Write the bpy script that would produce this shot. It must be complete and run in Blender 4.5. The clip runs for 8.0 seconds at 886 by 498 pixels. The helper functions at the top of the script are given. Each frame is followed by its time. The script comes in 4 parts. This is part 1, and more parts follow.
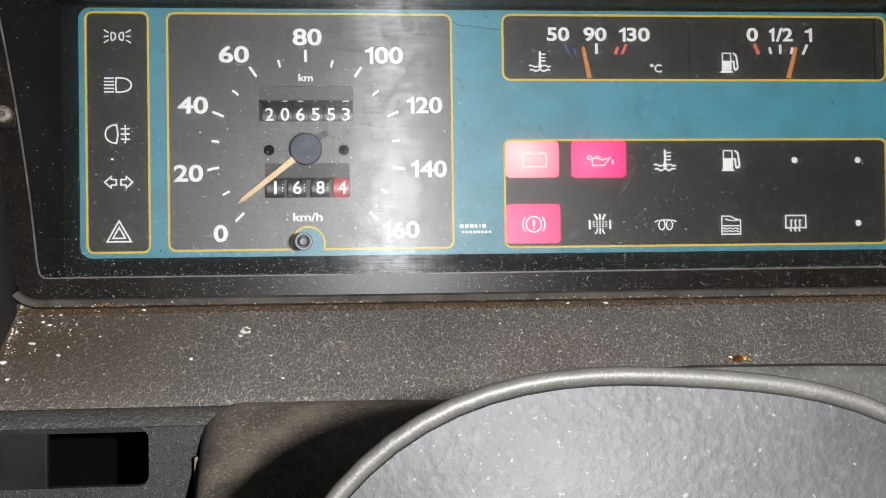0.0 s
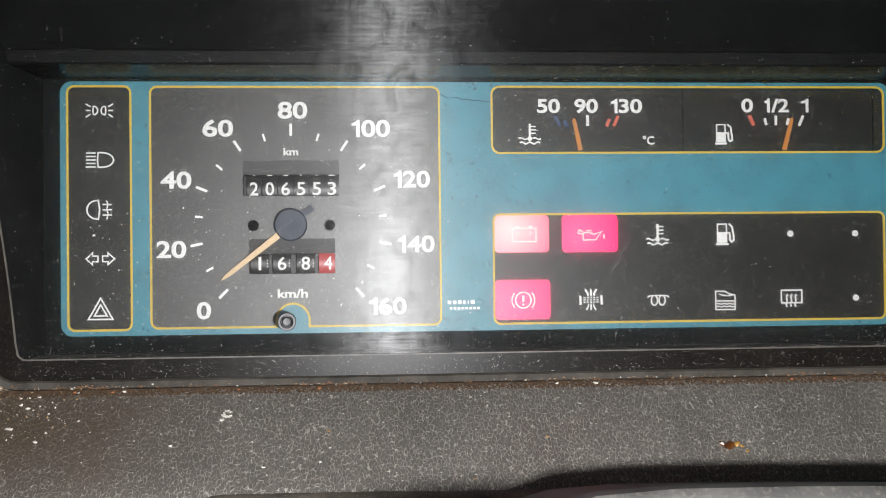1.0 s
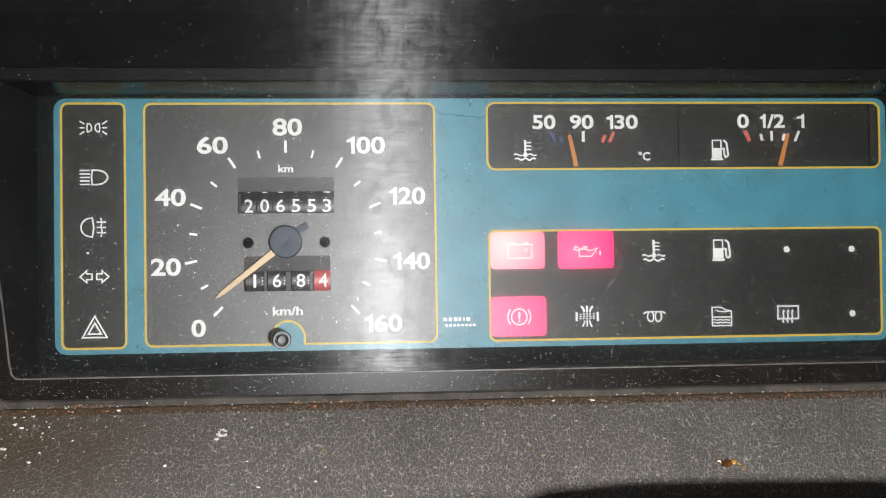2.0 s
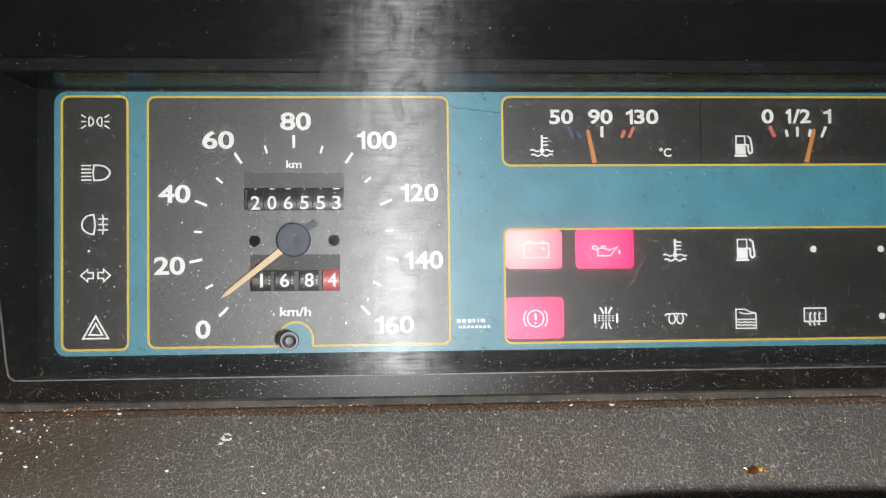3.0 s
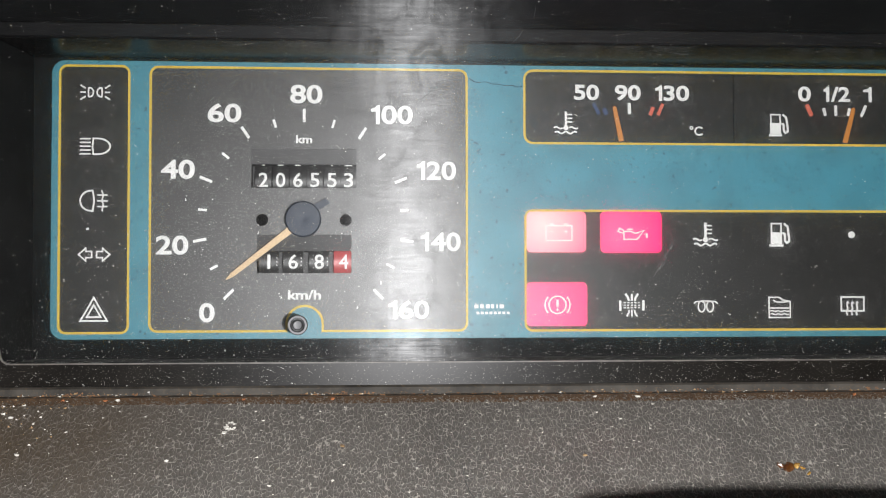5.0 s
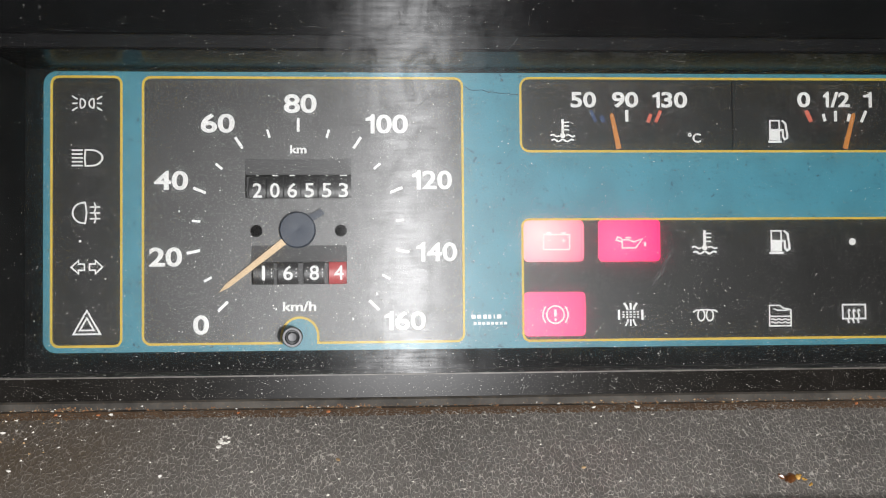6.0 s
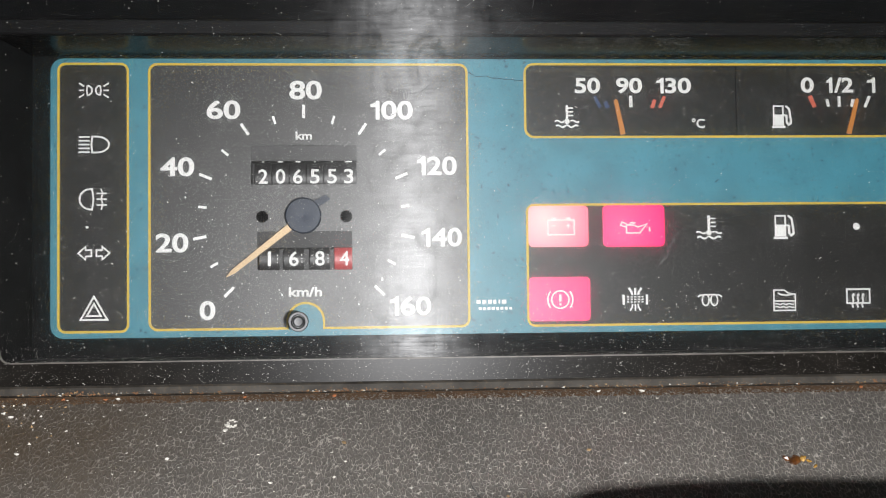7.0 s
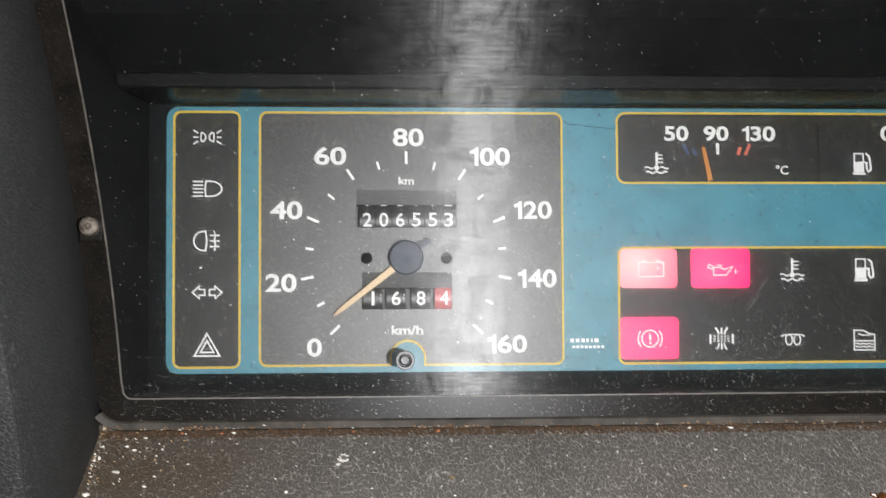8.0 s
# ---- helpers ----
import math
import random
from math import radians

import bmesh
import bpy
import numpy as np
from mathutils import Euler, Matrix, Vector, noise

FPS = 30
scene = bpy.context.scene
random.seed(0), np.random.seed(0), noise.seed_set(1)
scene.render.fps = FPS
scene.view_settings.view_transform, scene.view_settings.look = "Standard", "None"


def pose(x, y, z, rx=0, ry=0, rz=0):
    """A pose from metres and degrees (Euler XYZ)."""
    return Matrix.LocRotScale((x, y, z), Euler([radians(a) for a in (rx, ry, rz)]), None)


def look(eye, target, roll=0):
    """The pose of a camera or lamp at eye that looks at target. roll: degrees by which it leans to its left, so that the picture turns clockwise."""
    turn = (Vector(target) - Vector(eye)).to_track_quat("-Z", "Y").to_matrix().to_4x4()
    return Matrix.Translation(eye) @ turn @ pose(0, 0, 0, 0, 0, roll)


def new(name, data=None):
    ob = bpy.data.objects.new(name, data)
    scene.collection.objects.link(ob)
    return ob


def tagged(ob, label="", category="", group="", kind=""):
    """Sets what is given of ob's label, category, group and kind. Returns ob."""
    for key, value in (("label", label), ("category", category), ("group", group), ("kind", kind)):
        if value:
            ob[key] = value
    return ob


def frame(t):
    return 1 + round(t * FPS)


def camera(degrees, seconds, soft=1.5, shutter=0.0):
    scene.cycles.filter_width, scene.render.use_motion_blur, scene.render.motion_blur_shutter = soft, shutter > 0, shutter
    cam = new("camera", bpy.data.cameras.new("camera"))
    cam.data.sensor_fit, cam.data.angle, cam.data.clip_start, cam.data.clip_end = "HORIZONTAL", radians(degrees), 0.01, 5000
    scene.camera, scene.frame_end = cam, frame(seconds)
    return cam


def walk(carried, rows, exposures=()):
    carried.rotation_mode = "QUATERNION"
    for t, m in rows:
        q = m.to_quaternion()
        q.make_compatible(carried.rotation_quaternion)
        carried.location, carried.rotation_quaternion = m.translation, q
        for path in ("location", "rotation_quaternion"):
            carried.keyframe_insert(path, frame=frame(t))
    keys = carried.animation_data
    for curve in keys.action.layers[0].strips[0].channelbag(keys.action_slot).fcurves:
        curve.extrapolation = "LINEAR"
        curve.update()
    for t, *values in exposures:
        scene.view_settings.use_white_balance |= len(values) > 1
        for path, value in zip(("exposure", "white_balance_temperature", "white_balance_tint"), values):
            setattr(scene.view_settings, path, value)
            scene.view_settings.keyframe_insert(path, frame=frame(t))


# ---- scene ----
cam = camera(39.0, 8.0, soft=1.0, shutter=0.12)

# The cluster is drawn in its own frame: x right, z up along the face, -y towards the driver, origin at
# the speedometer's hub. LEAN sets it into the cab, leaning back, 1 m above the cab floor.
LEAN = pose(0, 0, 1.0, -22)
PATH = [
    (0, (0.00501, -0.46507, -0.04235), (0.10226, 0.53012, -0.03090), -0.73),
    (0.2, (0.00358, -0.46881, -0.03509), (0.09832, 0.52668, -0.03770), -0.43),
    (0.3, (0.00488, -0.46582, -0.02870), (0.09784, 0.52981, -0.03823), -0.32),
    (0.4, (0.00765, -0.46392, -0.02161), (0.09777, 0.53194, -0.03396), -0.28),
    (0.5, (0.01124, -0.46392, -0.01661), (0.09877, 0.53221, -0.02492), -0.33),
    (0.7, (0.01215, -0.46463, -0.01540), (0.10444, 0.53107, -0.00775), -0.49),
    (1, (0.01547, -0.45761, -0.01630), (0.10230, 0.53848, -0.00028), -0.63),
    (1.2, (0.01506, -0.45500, -0.00977), (0.10862, 0.54054, 0.00181), -0.59),
    (1.5, (0.01872, -0.45834, -0.01137), (0.10556, 0.53766, 0.00951), -0.75),
    (1.7, (0.01560, -0.45703, -0.01273), (0.10713, 0.53854, 0.00851), -0.77),
    (2.8, (0.01625, -0.45143, -0.01077), (0.09893, 0.54492, 0.01053), -0.66),
    (3, (0.01616, -0.43976, -0.01893), (0.09796, 0.55625, 0.01676), -0.66),
    (3.5, (0.01849, -0.42592, -0.01340), (0.09782, 0.57055, 0.01434), -0.67),
    (3.7, (0.01656, -0.42360, -0.01758), (0.09693, 0.57248, 0.01944), -0.66),
    (4, (0.01545, -0.41879, -0.02295), (0.09124, 0.57776, 0.01084), -0.26),
    (4.2, (0.01422, -0.41745, -0.02539), (0.09071, 0.57903, 0.00893), -0.09),
    (4.5, (0.01460, -0.41622, -0.02250), (0.09012, 0.58047, 0.00752), -0.04),
    (4.7, (0.01414, -0.41620, -0.02348), (0.09056, 0.58036, 0.00876), -0.02),
    (5.8, (0.01936, -0.41472, -0.01959), (0.08798, 0.58239, 0.01296), -0.44),
    (6, (0.01798, -0.41234, -0.02080), (0.08968, 0.58445, 0.01478), -0.48),
    (6.5, (0.01685, -0.41132, -0.02394), (0.08855, 0.58541, 0.01341), -0.61),
    (7, (0.01791, -0.41380, -0.02666), (0.08537, 0.58320, 0.01133), -0.63),
    (7.2, (0.01419, -0.41356, -0.03028), (0.08269, 0.58339, 0.00733), -0.62),
    (7.5, (0.00888, -0.41309, -0.03559), (0.07852, 0.58356, 0.00722), -0.38),
    (7.7, (-0.00004, -0.41307, -0.02610), (0.08375, 0.58313, -0.00258), -0.28),
    (7.8, (-0.00966, -0.41771, -0.02143), (0.07903, 0.57814, -0.00098), -0.58),
    (8, (-0.01234, -0.43186, -0.01420), (0.04579, 0.56562, 0.02628), -0.29),
]
walk(cam, [(t, LEAN @ look(eye, target, roll)) for t, eye, target, roll in PATH])

# ---- light: night in the cab, the phone's LED lamp beside its lens ----
world = bpy.data.worlds.new("night")
scene.world = world
world.use_nodes = True
world.node_tree.nodes["Background"].inputs[0].default_value = (0.5, 0.6, 0.8, 1)
world.node_tree.nodes["Background"].inputs[1].default_value = 0.004
flash_data = bpy.data.lights.new("phone_lamp", "POINT")
flash_data.energy, flash_data.shadow_soft_size, flash_data.color = 11.0, 0.004, (0.98, 0.98, 1.0)
flash = new("phone_lamp", flash_data)
flash.matrix_world = LEAN @ Matrix.Translation((0.053, -0.437, -0.0378))
scene.view_settings.exposure = 0.0


# ---- materials ----
def material(name):
    m = bpy.data.materials.new(name)
    m.use_nodes = True
    return m, m.node_tree, m.node_tree.nodes["Principled BSDF"]


def link(tree, a, out, b, inp):
    tree.links.new(a.outputs[out], b.inputs[inp])


def node(tree, kind, **values):
    n = tree.nodes.new(kind)
    for key, value in values.items():
        n.inputs[key.replace("_", " ")].default_value = value
    return n


def object_coords(tree, scale=(1, 1, 1)):
    co = tree.nodes.new("ShaderNodeTexCoord")
    mp = tree.nodes.new("ShaderNodeMapping")
    mp.inputs["Scale"].default_value = scale
    link(tree, co, "Object", mp, "Vector")
    return mp


def ramp(tree, source, out, stops):
    r = tree.nodes.new("ShaderNodeValToRGB")
    r.color_ramp.elements[0].position, r.color_ramp.elements[0].color = stops[0][0], (*stops[0][1], 1)
    r.color_ramp.elements[1].position, r.color_ramp.elements[1].color = stops[-1][0], (*stops[-1][1], 1)
    for at, colour in stops[1:-1]:
        r.color_ramp.elements.new(at).color = (*colour, 1)
    link(tree, source, out, r, "Fac")
    return r


def plastic(name, colour, rough, grain=900.0, bump=0.15, vary=0.25, patches=60.0, metal=0.0, dirt=None, depth=0.0001, gloss=0.5, speck=None):
    """Plastic, paint or print: a base colour that varies at two scales, with fine relief."""
    m, tree, b = material(name)
    mp = object_coords(tree)
    fine = node(tree, "ShaderNodeTexNoise", Scale=grain, Detail=3.0)
    broad = node(tree, "ShaderNodeTexNoise", Scale=patches, Detail=5.0)
    for n in (fine, broad):
        link(tree, mp, "Vector", n, "Vector")
    low = tuple(c * (1 - vary) for c in colour)
    high = tuple(min(1, c * (1 + vary)) for c in colour)
    tone = ramp(tree, broad, "Fac", ((0.3, low), (0.7, high)))
    last = tone
    if dirt:
        mix = tree.nodes.new("ShaderNodeMixRGB")
        mask = ramp(tree, fine, "Fac", ((0.55, (0, 0, 0)), (0.75, (0.6, 0.6, 0.6))))
        link(tree, mask, "Color", mix, "Fac")
        link(tree, tone, "Color", mix, "Color1")
        mix.inputs["Color2"].default_value = (*dirt, 1)
        last = mix
    if speck:
        dots = node(tree, "ShaderNodeTexNoise", Scale=speck[0], Detail=1.5)
        link(tree, mp, "Vector", dots, "Vector")
        bits = ramp(tree, dots, "Fac", ((speck[1], (0, 0, 0)), (speck[1] + 0.07, (1, 1, 1))))
        mix = tree.nodes.new("ShaderNodeMixRGB")
        link(tree, bits, "Color", mix, "Fac")
        link(tree, last, "Color", mix, "Color1")
        mix.inputs["Color2"].default_value = (*speck[2], 1)
        last = mix
    link(tree, last, "Color", b, "Base Color")
    b.inputs["Roughness"].default_value = rough
    b.inputs["Metallic"].default_value = metal
    b.inputs["Specular IOR Level"].default_value = gloss
    rel = node(tree, "ShaderNodeBump", Strength=bump, Distance=depth)
    link(tree, fine, "Fac", rel, "Height")
    link(tree, rel, "Normal", b, "Normal")
    return m


def leather_grain(name, colour, rough, scale=620.0, stretch=(1, 1, 1), gloss=0.5, strength=0.8, dust=(0.16, 0.14, 0.11), stain=None):
    """Dashboard skin: embossed leather grain of small cells, its ridges painted pale (dust) for highlights as well as
    dust, and, in one corner, a brown stain.
    """
    m, tree, b = material(name)
    mp = object_coords(tree, stretch)
    warp = node(tree, "ShaderNodeTexNoise", Scale=420.0, Detail=2.0)
    link(tree, mp, "Vector", warp, "Vector")
    shift = tree.nodes.new("ShaderNodeMixRGB")
    shift.blend_type = "LINEAR_LIGHT"
    shift.inputs["Fac"].default_value = 0.0011
    link(tree, mp, "Vector", shift, "Color1")
    link(tree, warp, "Color", shift, "Color2")
    cells = tree.nodes.new("ShaderNodeTexVoronoi")
    cells.feature = "DISTANCE_TO_EDGE"
    cells.inputs["Scale"].default_value = scale
    link(tree, shift, "Color", cells, "Vector")
    rounded = ramp(tree, cells, "Distance", ((0.0, (1, 1, 1)), (0.045, (0.75, 0.75, 0.75)), (0.11, (0, 0, 0))))
    rel = node(tree, "ShaderNodeBump", Strength=strength, Distance=0.0004)
    link(tree, rounded, "Color", rel, "Height")
    link(tree, rel, "Normal", b, "Normal")
    broad = node(tree, "ShaderNodeTexNoise", Scale=42.0, Detail=6.0, Roughness=0.65)
    link(tree, mp, "Vector", broad, "Vector")
    tone = ramp(tree, broad, "Fac", ((0.35, tuple(c * 0.84 for c in colour)), (0.7, tuple(c * 1.16 for c in colour))))
    specks = node(tree, "ShaderNodeTexNoise", Scale=800.0, Detail=4.0, Roughness=0.6)
    link(tree, mp, "Vector", specks, "Vector")
    ridge_glint = tree.nodes.new("ShaderNodeMath")
    ridge_glint.operation = "MULTIPLY"
    link(tree, rounded, "Color", ridge_glint, 0)
    link(tree, specks, "Fac", ridge_glint, 1)
    mask = ramp(tree, ridge_glint, "Value", ((0.31, (0, 0, 0)), (0.54, (0.9, 0.9, 0.9))))
    pores = node(tree, "ShaderNodeTexNoise", Scale=2600.0, Detail=2.0)
    link(tree, mp, "Vector", pores, "Vector")
    shade = ramp(tree, pores, "Fac", ((0.32, (0.55, 0.55, 0.55)), (0.68, (1.0, 1.0, 1.0))))
    mottled = tree.nodes.new("ShaderNodeMixRGB")
    mottled.blend_type = "MULTIPLY"
    mottled.inputs["Fac"].default_value = 1.0
    link(tree, tone, "Color", mottled, "Color1")
    link(tree, shade, "Color", mottled, "Color2")
    # the pale dust colour also paints the lit look of the ridges
    mix = tree.nodes.new("ShaderNodeMixRGB")
    link(tree, mask, "Color", mix, "Fac")
    link(tree, mottled, "Color", mix, "Color1")
    mix.inputs["Color2"].default_value = (*dust, 1)
    last = mix
    if stain:
        co = tree.nodes.new("ShaderNodeTexCoord")
        spot = tree.nodes.new("ShaderNodeMapping")
        spot.vector_type = "TEXTURE"
        spot.inputs["Location"].default_value, spot.inputs["Scale"].default_value = stain[0], stain[1]
        link(tree, co, "Object", spot, "Vector")
        ball = tree.nodes.new("ShaderNodeTexGradient")
        ball.gradient_type = "SPHERICAL"
        link(tree, spot, "Vector", ball, "Vector")
        uneven = tree.nodes.new("ShaderNodeMath")
        uneven.operation = "MULTIPLY"
        link(tree, ball, "Fac", uneven, 0)
        link(tree, broad, "Fac", uneven, 1)
        patch = ramp(tree, uneven, "Value", ((0.05, (0, 0, 0)), (0.4, (0.75, 0.75, 0.75))))
        last = tree.nodes.new("ShaderNodeMixRGB")
        link(tree, patch, "Color", last, "Fac")
        link(tree, mix, "Color", last, "Color1")
        last.inputs["Color2"].default_value = (*stain[2], 1)
    link(tree, last, "Color", b, "Base Color")
    b.inputs["Roughness"].default_value = rough
    b.inputs["Specular IOR Level"].default_value = gloss
    return m


def lit_lens(name, centre, core, edge, reach, power):
    """A red tell-tale lens with a bulb behind it: it glows most in front of the bulb."""
    m, tree, b = material(name)
    co = tree.nodes.new("ShaderNodeTexCoord")
    mp = tree.nodes.new("ShaderNodeMapping")
    mp.vector_type = "TEXTURE"
    mp.inputs["Location"].default_value = centre
    mp.inputs["Scale"].default_value = (reach, reach, reach)
    link(tree, co, "Object", mp, "Vector")
    ball = tree.nodes.new("ShaderNodeTexGradient")
    ball.gradient_type = "SPHERICAL"
    link(tree, mp, "Vector", ball, "Vector")
    glow = ramp(tree, ball, "Fac", ((0.0, edge), (1.0, core)))
    link(tree, glow, "Color", b, "Emission Color")
    b.inputs["Emission Strength"].default_value = power
    b.inputs["Base Color"].default_value = (0.10, 0.001, 0.01, 1)
    b.inputs["Roughness"].default_value = 0.35
    return m


def scratched_clear(name):
    """Clear acrylic wiped in one direction: see-through, with a faint stretched sheen."""
    m, tree, b = material(name)
    tree.nodes.remove(b)
    out = tree.nodes["Material Output"]
    clear = tree.nodes.new("ShaderNodeBsdfTransparent")
    clear.inputs["Color"].default_value = (0.985, 0.985, 0.98, 1)
    sheen = tree.nodes.new("ShaderNodeBsdfAnisotropic")
    sheen.distribution = "GGX"
    sheen.inputs["Roughness"].default_value = 0.36
    sheen.inputs["Anisotropy"].default_value = 0.72
    tangent = tree.nodes.new("ShaderNodeTangent")
    tangent.direction_type, tangent.axis = "RADIAL", "Z"
    aim = tree.nodes.new("ShaderNodeCombineXYZ")
    aim.inputs["X"].default_value = 1.0
    link(tree, aim, "Vector", sheen, "Tangent")
    mp = object_coords(tree, (90, 1, 6))
    ripple = node(tree, "ShaderNodeTexNoise", Scale=1.0, Detail=4.0)
    link(tree, mp, "Vector", ripple, "Vector")
    rel = node(tree, "ShaderNodeBump", Strength=0.055, Distance=0.001)
    link(tree, ripple, "Fac", rel, "Height")
    link(tree, rel, "Normal", sheen, "Normal")
    mp2 = object_coords(tree, (110, 40, 1700))
    wear = node(tree, "ShaderNodeTexNoise", Scale=1.0, Detail=6.0, Roughness=0.7)
    link(tree, mp2, "Vector", wear, "Vector")
    amount = ramp(tree, wear, "Fac", ((0.28, (0.009, 0.009, 0.009)), (0.75, (0.034, 0.034, 0.034))))
    mix = tree.nodes.new("ShaderNodeMixShader")
    mp4 = object_coords(tree, (1, 1, 0.8))
    smudge = node(tree, "ShaderNodeTexNoise", Scale=110.0, Detail=7.0, Roughness=0.72, Distortion=0.8)
    link(tree, mp4, "Vector", smudge, "Vector")
    patchy = ramp(tree, smudge, "Fac", ((0.36, (0.25, 0.25, 0.25)), (0.5, (0.75, 0.75, 0.75)), (0.66, (1, 1, 1))))
    rubbed = tree.nodes.new("ShaderNodeMath")
    rubbed.operation = "MULTIPLY"
    link(tree, amount, "Color", rubbed, 0)
    link(tree, patchy, "Color", rubbed, 1)
    link(tree, rubbed, "Value", mix, "Fac")
    haze = tree.nodes.new("ShaderNodeBsdfRefraction")
    haze.inputs["Roughness"].default_value, haze.inputs["IOR"].default_value = 0.75, 1.3
    dull = tree.nodes.new("ShaderNodeMixShader")
    dull.inputs[0].default_value = 0.05
    grease = tree.nodes.new("ShaderNodeBsdfRefraction")
    grease.inputs["Roughness"].default_value, grease.inputs["IOR"].default_value = 0.34, 1.12
    soft_film = tree.nodes.new("ShaderNodeMixShader")
    soft_film.inputs[0].default_value = 0.035
    tree.links.new(clear.outputs[0], soft_film.inputs[1])
    tree.links.new(grease.outputs[0], soft_film.inputs[2])
    tree.links.new(soft_film.outputs[0], dull.inputs[1])
    tree.links.new(haze.outputs[0], dull.inputs[2])
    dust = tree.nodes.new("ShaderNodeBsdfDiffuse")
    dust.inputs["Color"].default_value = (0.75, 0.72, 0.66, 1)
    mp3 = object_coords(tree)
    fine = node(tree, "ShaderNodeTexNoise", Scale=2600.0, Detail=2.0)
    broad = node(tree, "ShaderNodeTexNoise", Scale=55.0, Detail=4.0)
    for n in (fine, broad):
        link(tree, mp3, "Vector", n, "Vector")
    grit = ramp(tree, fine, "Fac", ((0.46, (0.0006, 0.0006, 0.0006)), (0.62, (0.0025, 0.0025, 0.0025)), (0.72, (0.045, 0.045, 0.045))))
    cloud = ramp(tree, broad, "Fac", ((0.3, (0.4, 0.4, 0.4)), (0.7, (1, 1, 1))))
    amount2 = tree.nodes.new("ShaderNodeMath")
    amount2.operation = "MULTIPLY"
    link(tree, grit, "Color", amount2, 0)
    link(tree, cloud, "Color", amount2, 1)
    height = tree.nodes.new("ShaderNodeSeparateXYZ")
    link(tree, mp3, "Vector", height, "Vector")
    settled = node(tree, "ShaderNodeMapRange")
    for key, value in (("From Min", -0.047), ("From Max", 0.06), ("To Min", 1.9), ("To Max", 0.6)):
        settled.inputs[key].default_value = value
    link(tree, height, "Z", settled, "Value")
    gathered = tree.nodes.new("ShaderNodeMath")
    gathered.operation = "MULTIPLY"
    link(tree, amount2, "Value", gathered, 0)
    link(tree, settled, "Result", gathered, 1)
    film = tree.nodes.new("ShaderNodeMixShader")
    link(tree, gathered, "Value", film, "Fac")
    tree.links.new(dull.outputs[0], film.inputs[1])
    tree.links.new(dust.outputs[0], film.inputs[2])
    tree.links.new(film.outputs[0], mix.inputs[1])
    tree.links.new(sheen.outputs[0], mix.inputs[2])
    tree.links.new(mix.outputs[0], out.inputs["Surface"])
    return m


TEAL = plastic("teal_print", (0.038, 0.195, 0.252), 0.45, grain=1500, bump=0.1, vary=0.13, patches=75, speck=(820, 0.655, (0.012, 0.085, 0.115)))
YELLOW = plastic("yellow_print", (0.62, 0.42, 0.03), 0.5, grain=2500, bump=0.05, vary=0.08)
WHITE = plastic("white_print", (0.80, 0.80, 0.78), 0.5, grain=2500, bump=0.05, vary=0.04)
RED_PRINT = plastic("red_print", (0.60, 0.12, 0.07), 0.5, vary=0.08)
BLUE_PRINT = plastic("blue_print", (0.02, 0.05, 0.14), 0.5, vary=0.08)
# the dial's pale specks are dust plus painted glints of its grain
DIAL = plastic("dial_black", (0.0080, 0.0077, 0.0073), 0.385, grain=2300, bump=1.0, vary=0.3, patches=120, depth=0.00008, gloss=0.62, speck=(1900, 0.59, (0.10, 0.10, 0.095)))
PANEL_BLACK = plastic("panel_black", (0.007, 0.0068, 0.0066), 0.38, grain=2300, bump=1.0, vary=0.3, patches=90, depth=0.00007, gloss=0.4, speck=(1900, 0.64, (0.11, 0.105, 0.09)))
HOUSING = plastic("housing_black", (0.0045, 0.0048, 0.0052), 0.6, grain=900, bump=0.15, vary=0.3, patches=50, gloss=0.06)
GLOSS_BLACK = plastic("glossy_black", (0.003, 0.003, 0.003), 0.235, grain=400, bump=0.03, vary=0.3, patches=30, gloss=0.016)
STEP_BLACK = plastic("step_black", (0.0058, 0.0058, 0.0062), 0.5, grain=1500, bump=0.2, vary=0.3, patches=60, gloss=0.06)
FLOOR_BLACK = plastic("recess_floor_black", (0.006, 0.0062, 0.0065), 0.34, grain=1400, bump=0.15, vary=0.4, patches=70, gloss=0.22, speck=(2300, 0.67, (0.10, 0.095, 0.08)))
BEZEL = plastic("bezel_black", (0.0085, 0.007, 0.0058), 0.5, grain=1600, bump=0.25, vary=0.4, patches=110, dirt=(0.026, 0.021, 0.016), gloss=0.08, speck=(2300, 0.66, (0.10, 0.09, 0.07)))
LIP = plastic("lip_black", (0.0085, 0.0072, 0.006), 0.31, grain=1800, bump=0.06, vary=0.4, patches=110, dirt=(0.024, 0.02, 0.015), gloss=0.11, speck=(2300, 0.65, (0.11, 0.10, 0.08)))
FLANGE = plastic("flange_grey", (0.055, 0.049, 0.041), 0.6, grain=1100, bump=0.4, vary=0.5, patches=120, dirt=(0.12, 0.085, 0.052), gloss=0.3)
SEAL = plastic("cover_edge", (0.095, 0.084, 0.070), 0.5, grain=1500, bump=0.3, vary=0.5, patches=200)
DRUM = plastic("drum_black", (0.015, 0.015, 0.015), 0.4, vary=0.2)
WELL = plastic("window_well_grey", (0.0085, 0.0085, 0.009), 0.5, grain=1800, bump=0.3, vary=0.45, patches=300)
DRUM_RED = plastic("drum_red", (0.42, 0.05, 0.05), 0.4, vary=0.1)
CREAM = plastic("needle_cream", (0.62, 0.44, 0.24), 0.45, vary=0.08)
ORANGE = plastic("needle_orange", (0.52, 0.19, 0.03), 0.45, vary=0.08)
HUB = plastic("hub_blue_black", (0.018, 0.028, 0.048), 0.55, grain=2000, bump=0.2, vary=0.2, dirt=(0.06, 0.06, 0.07))
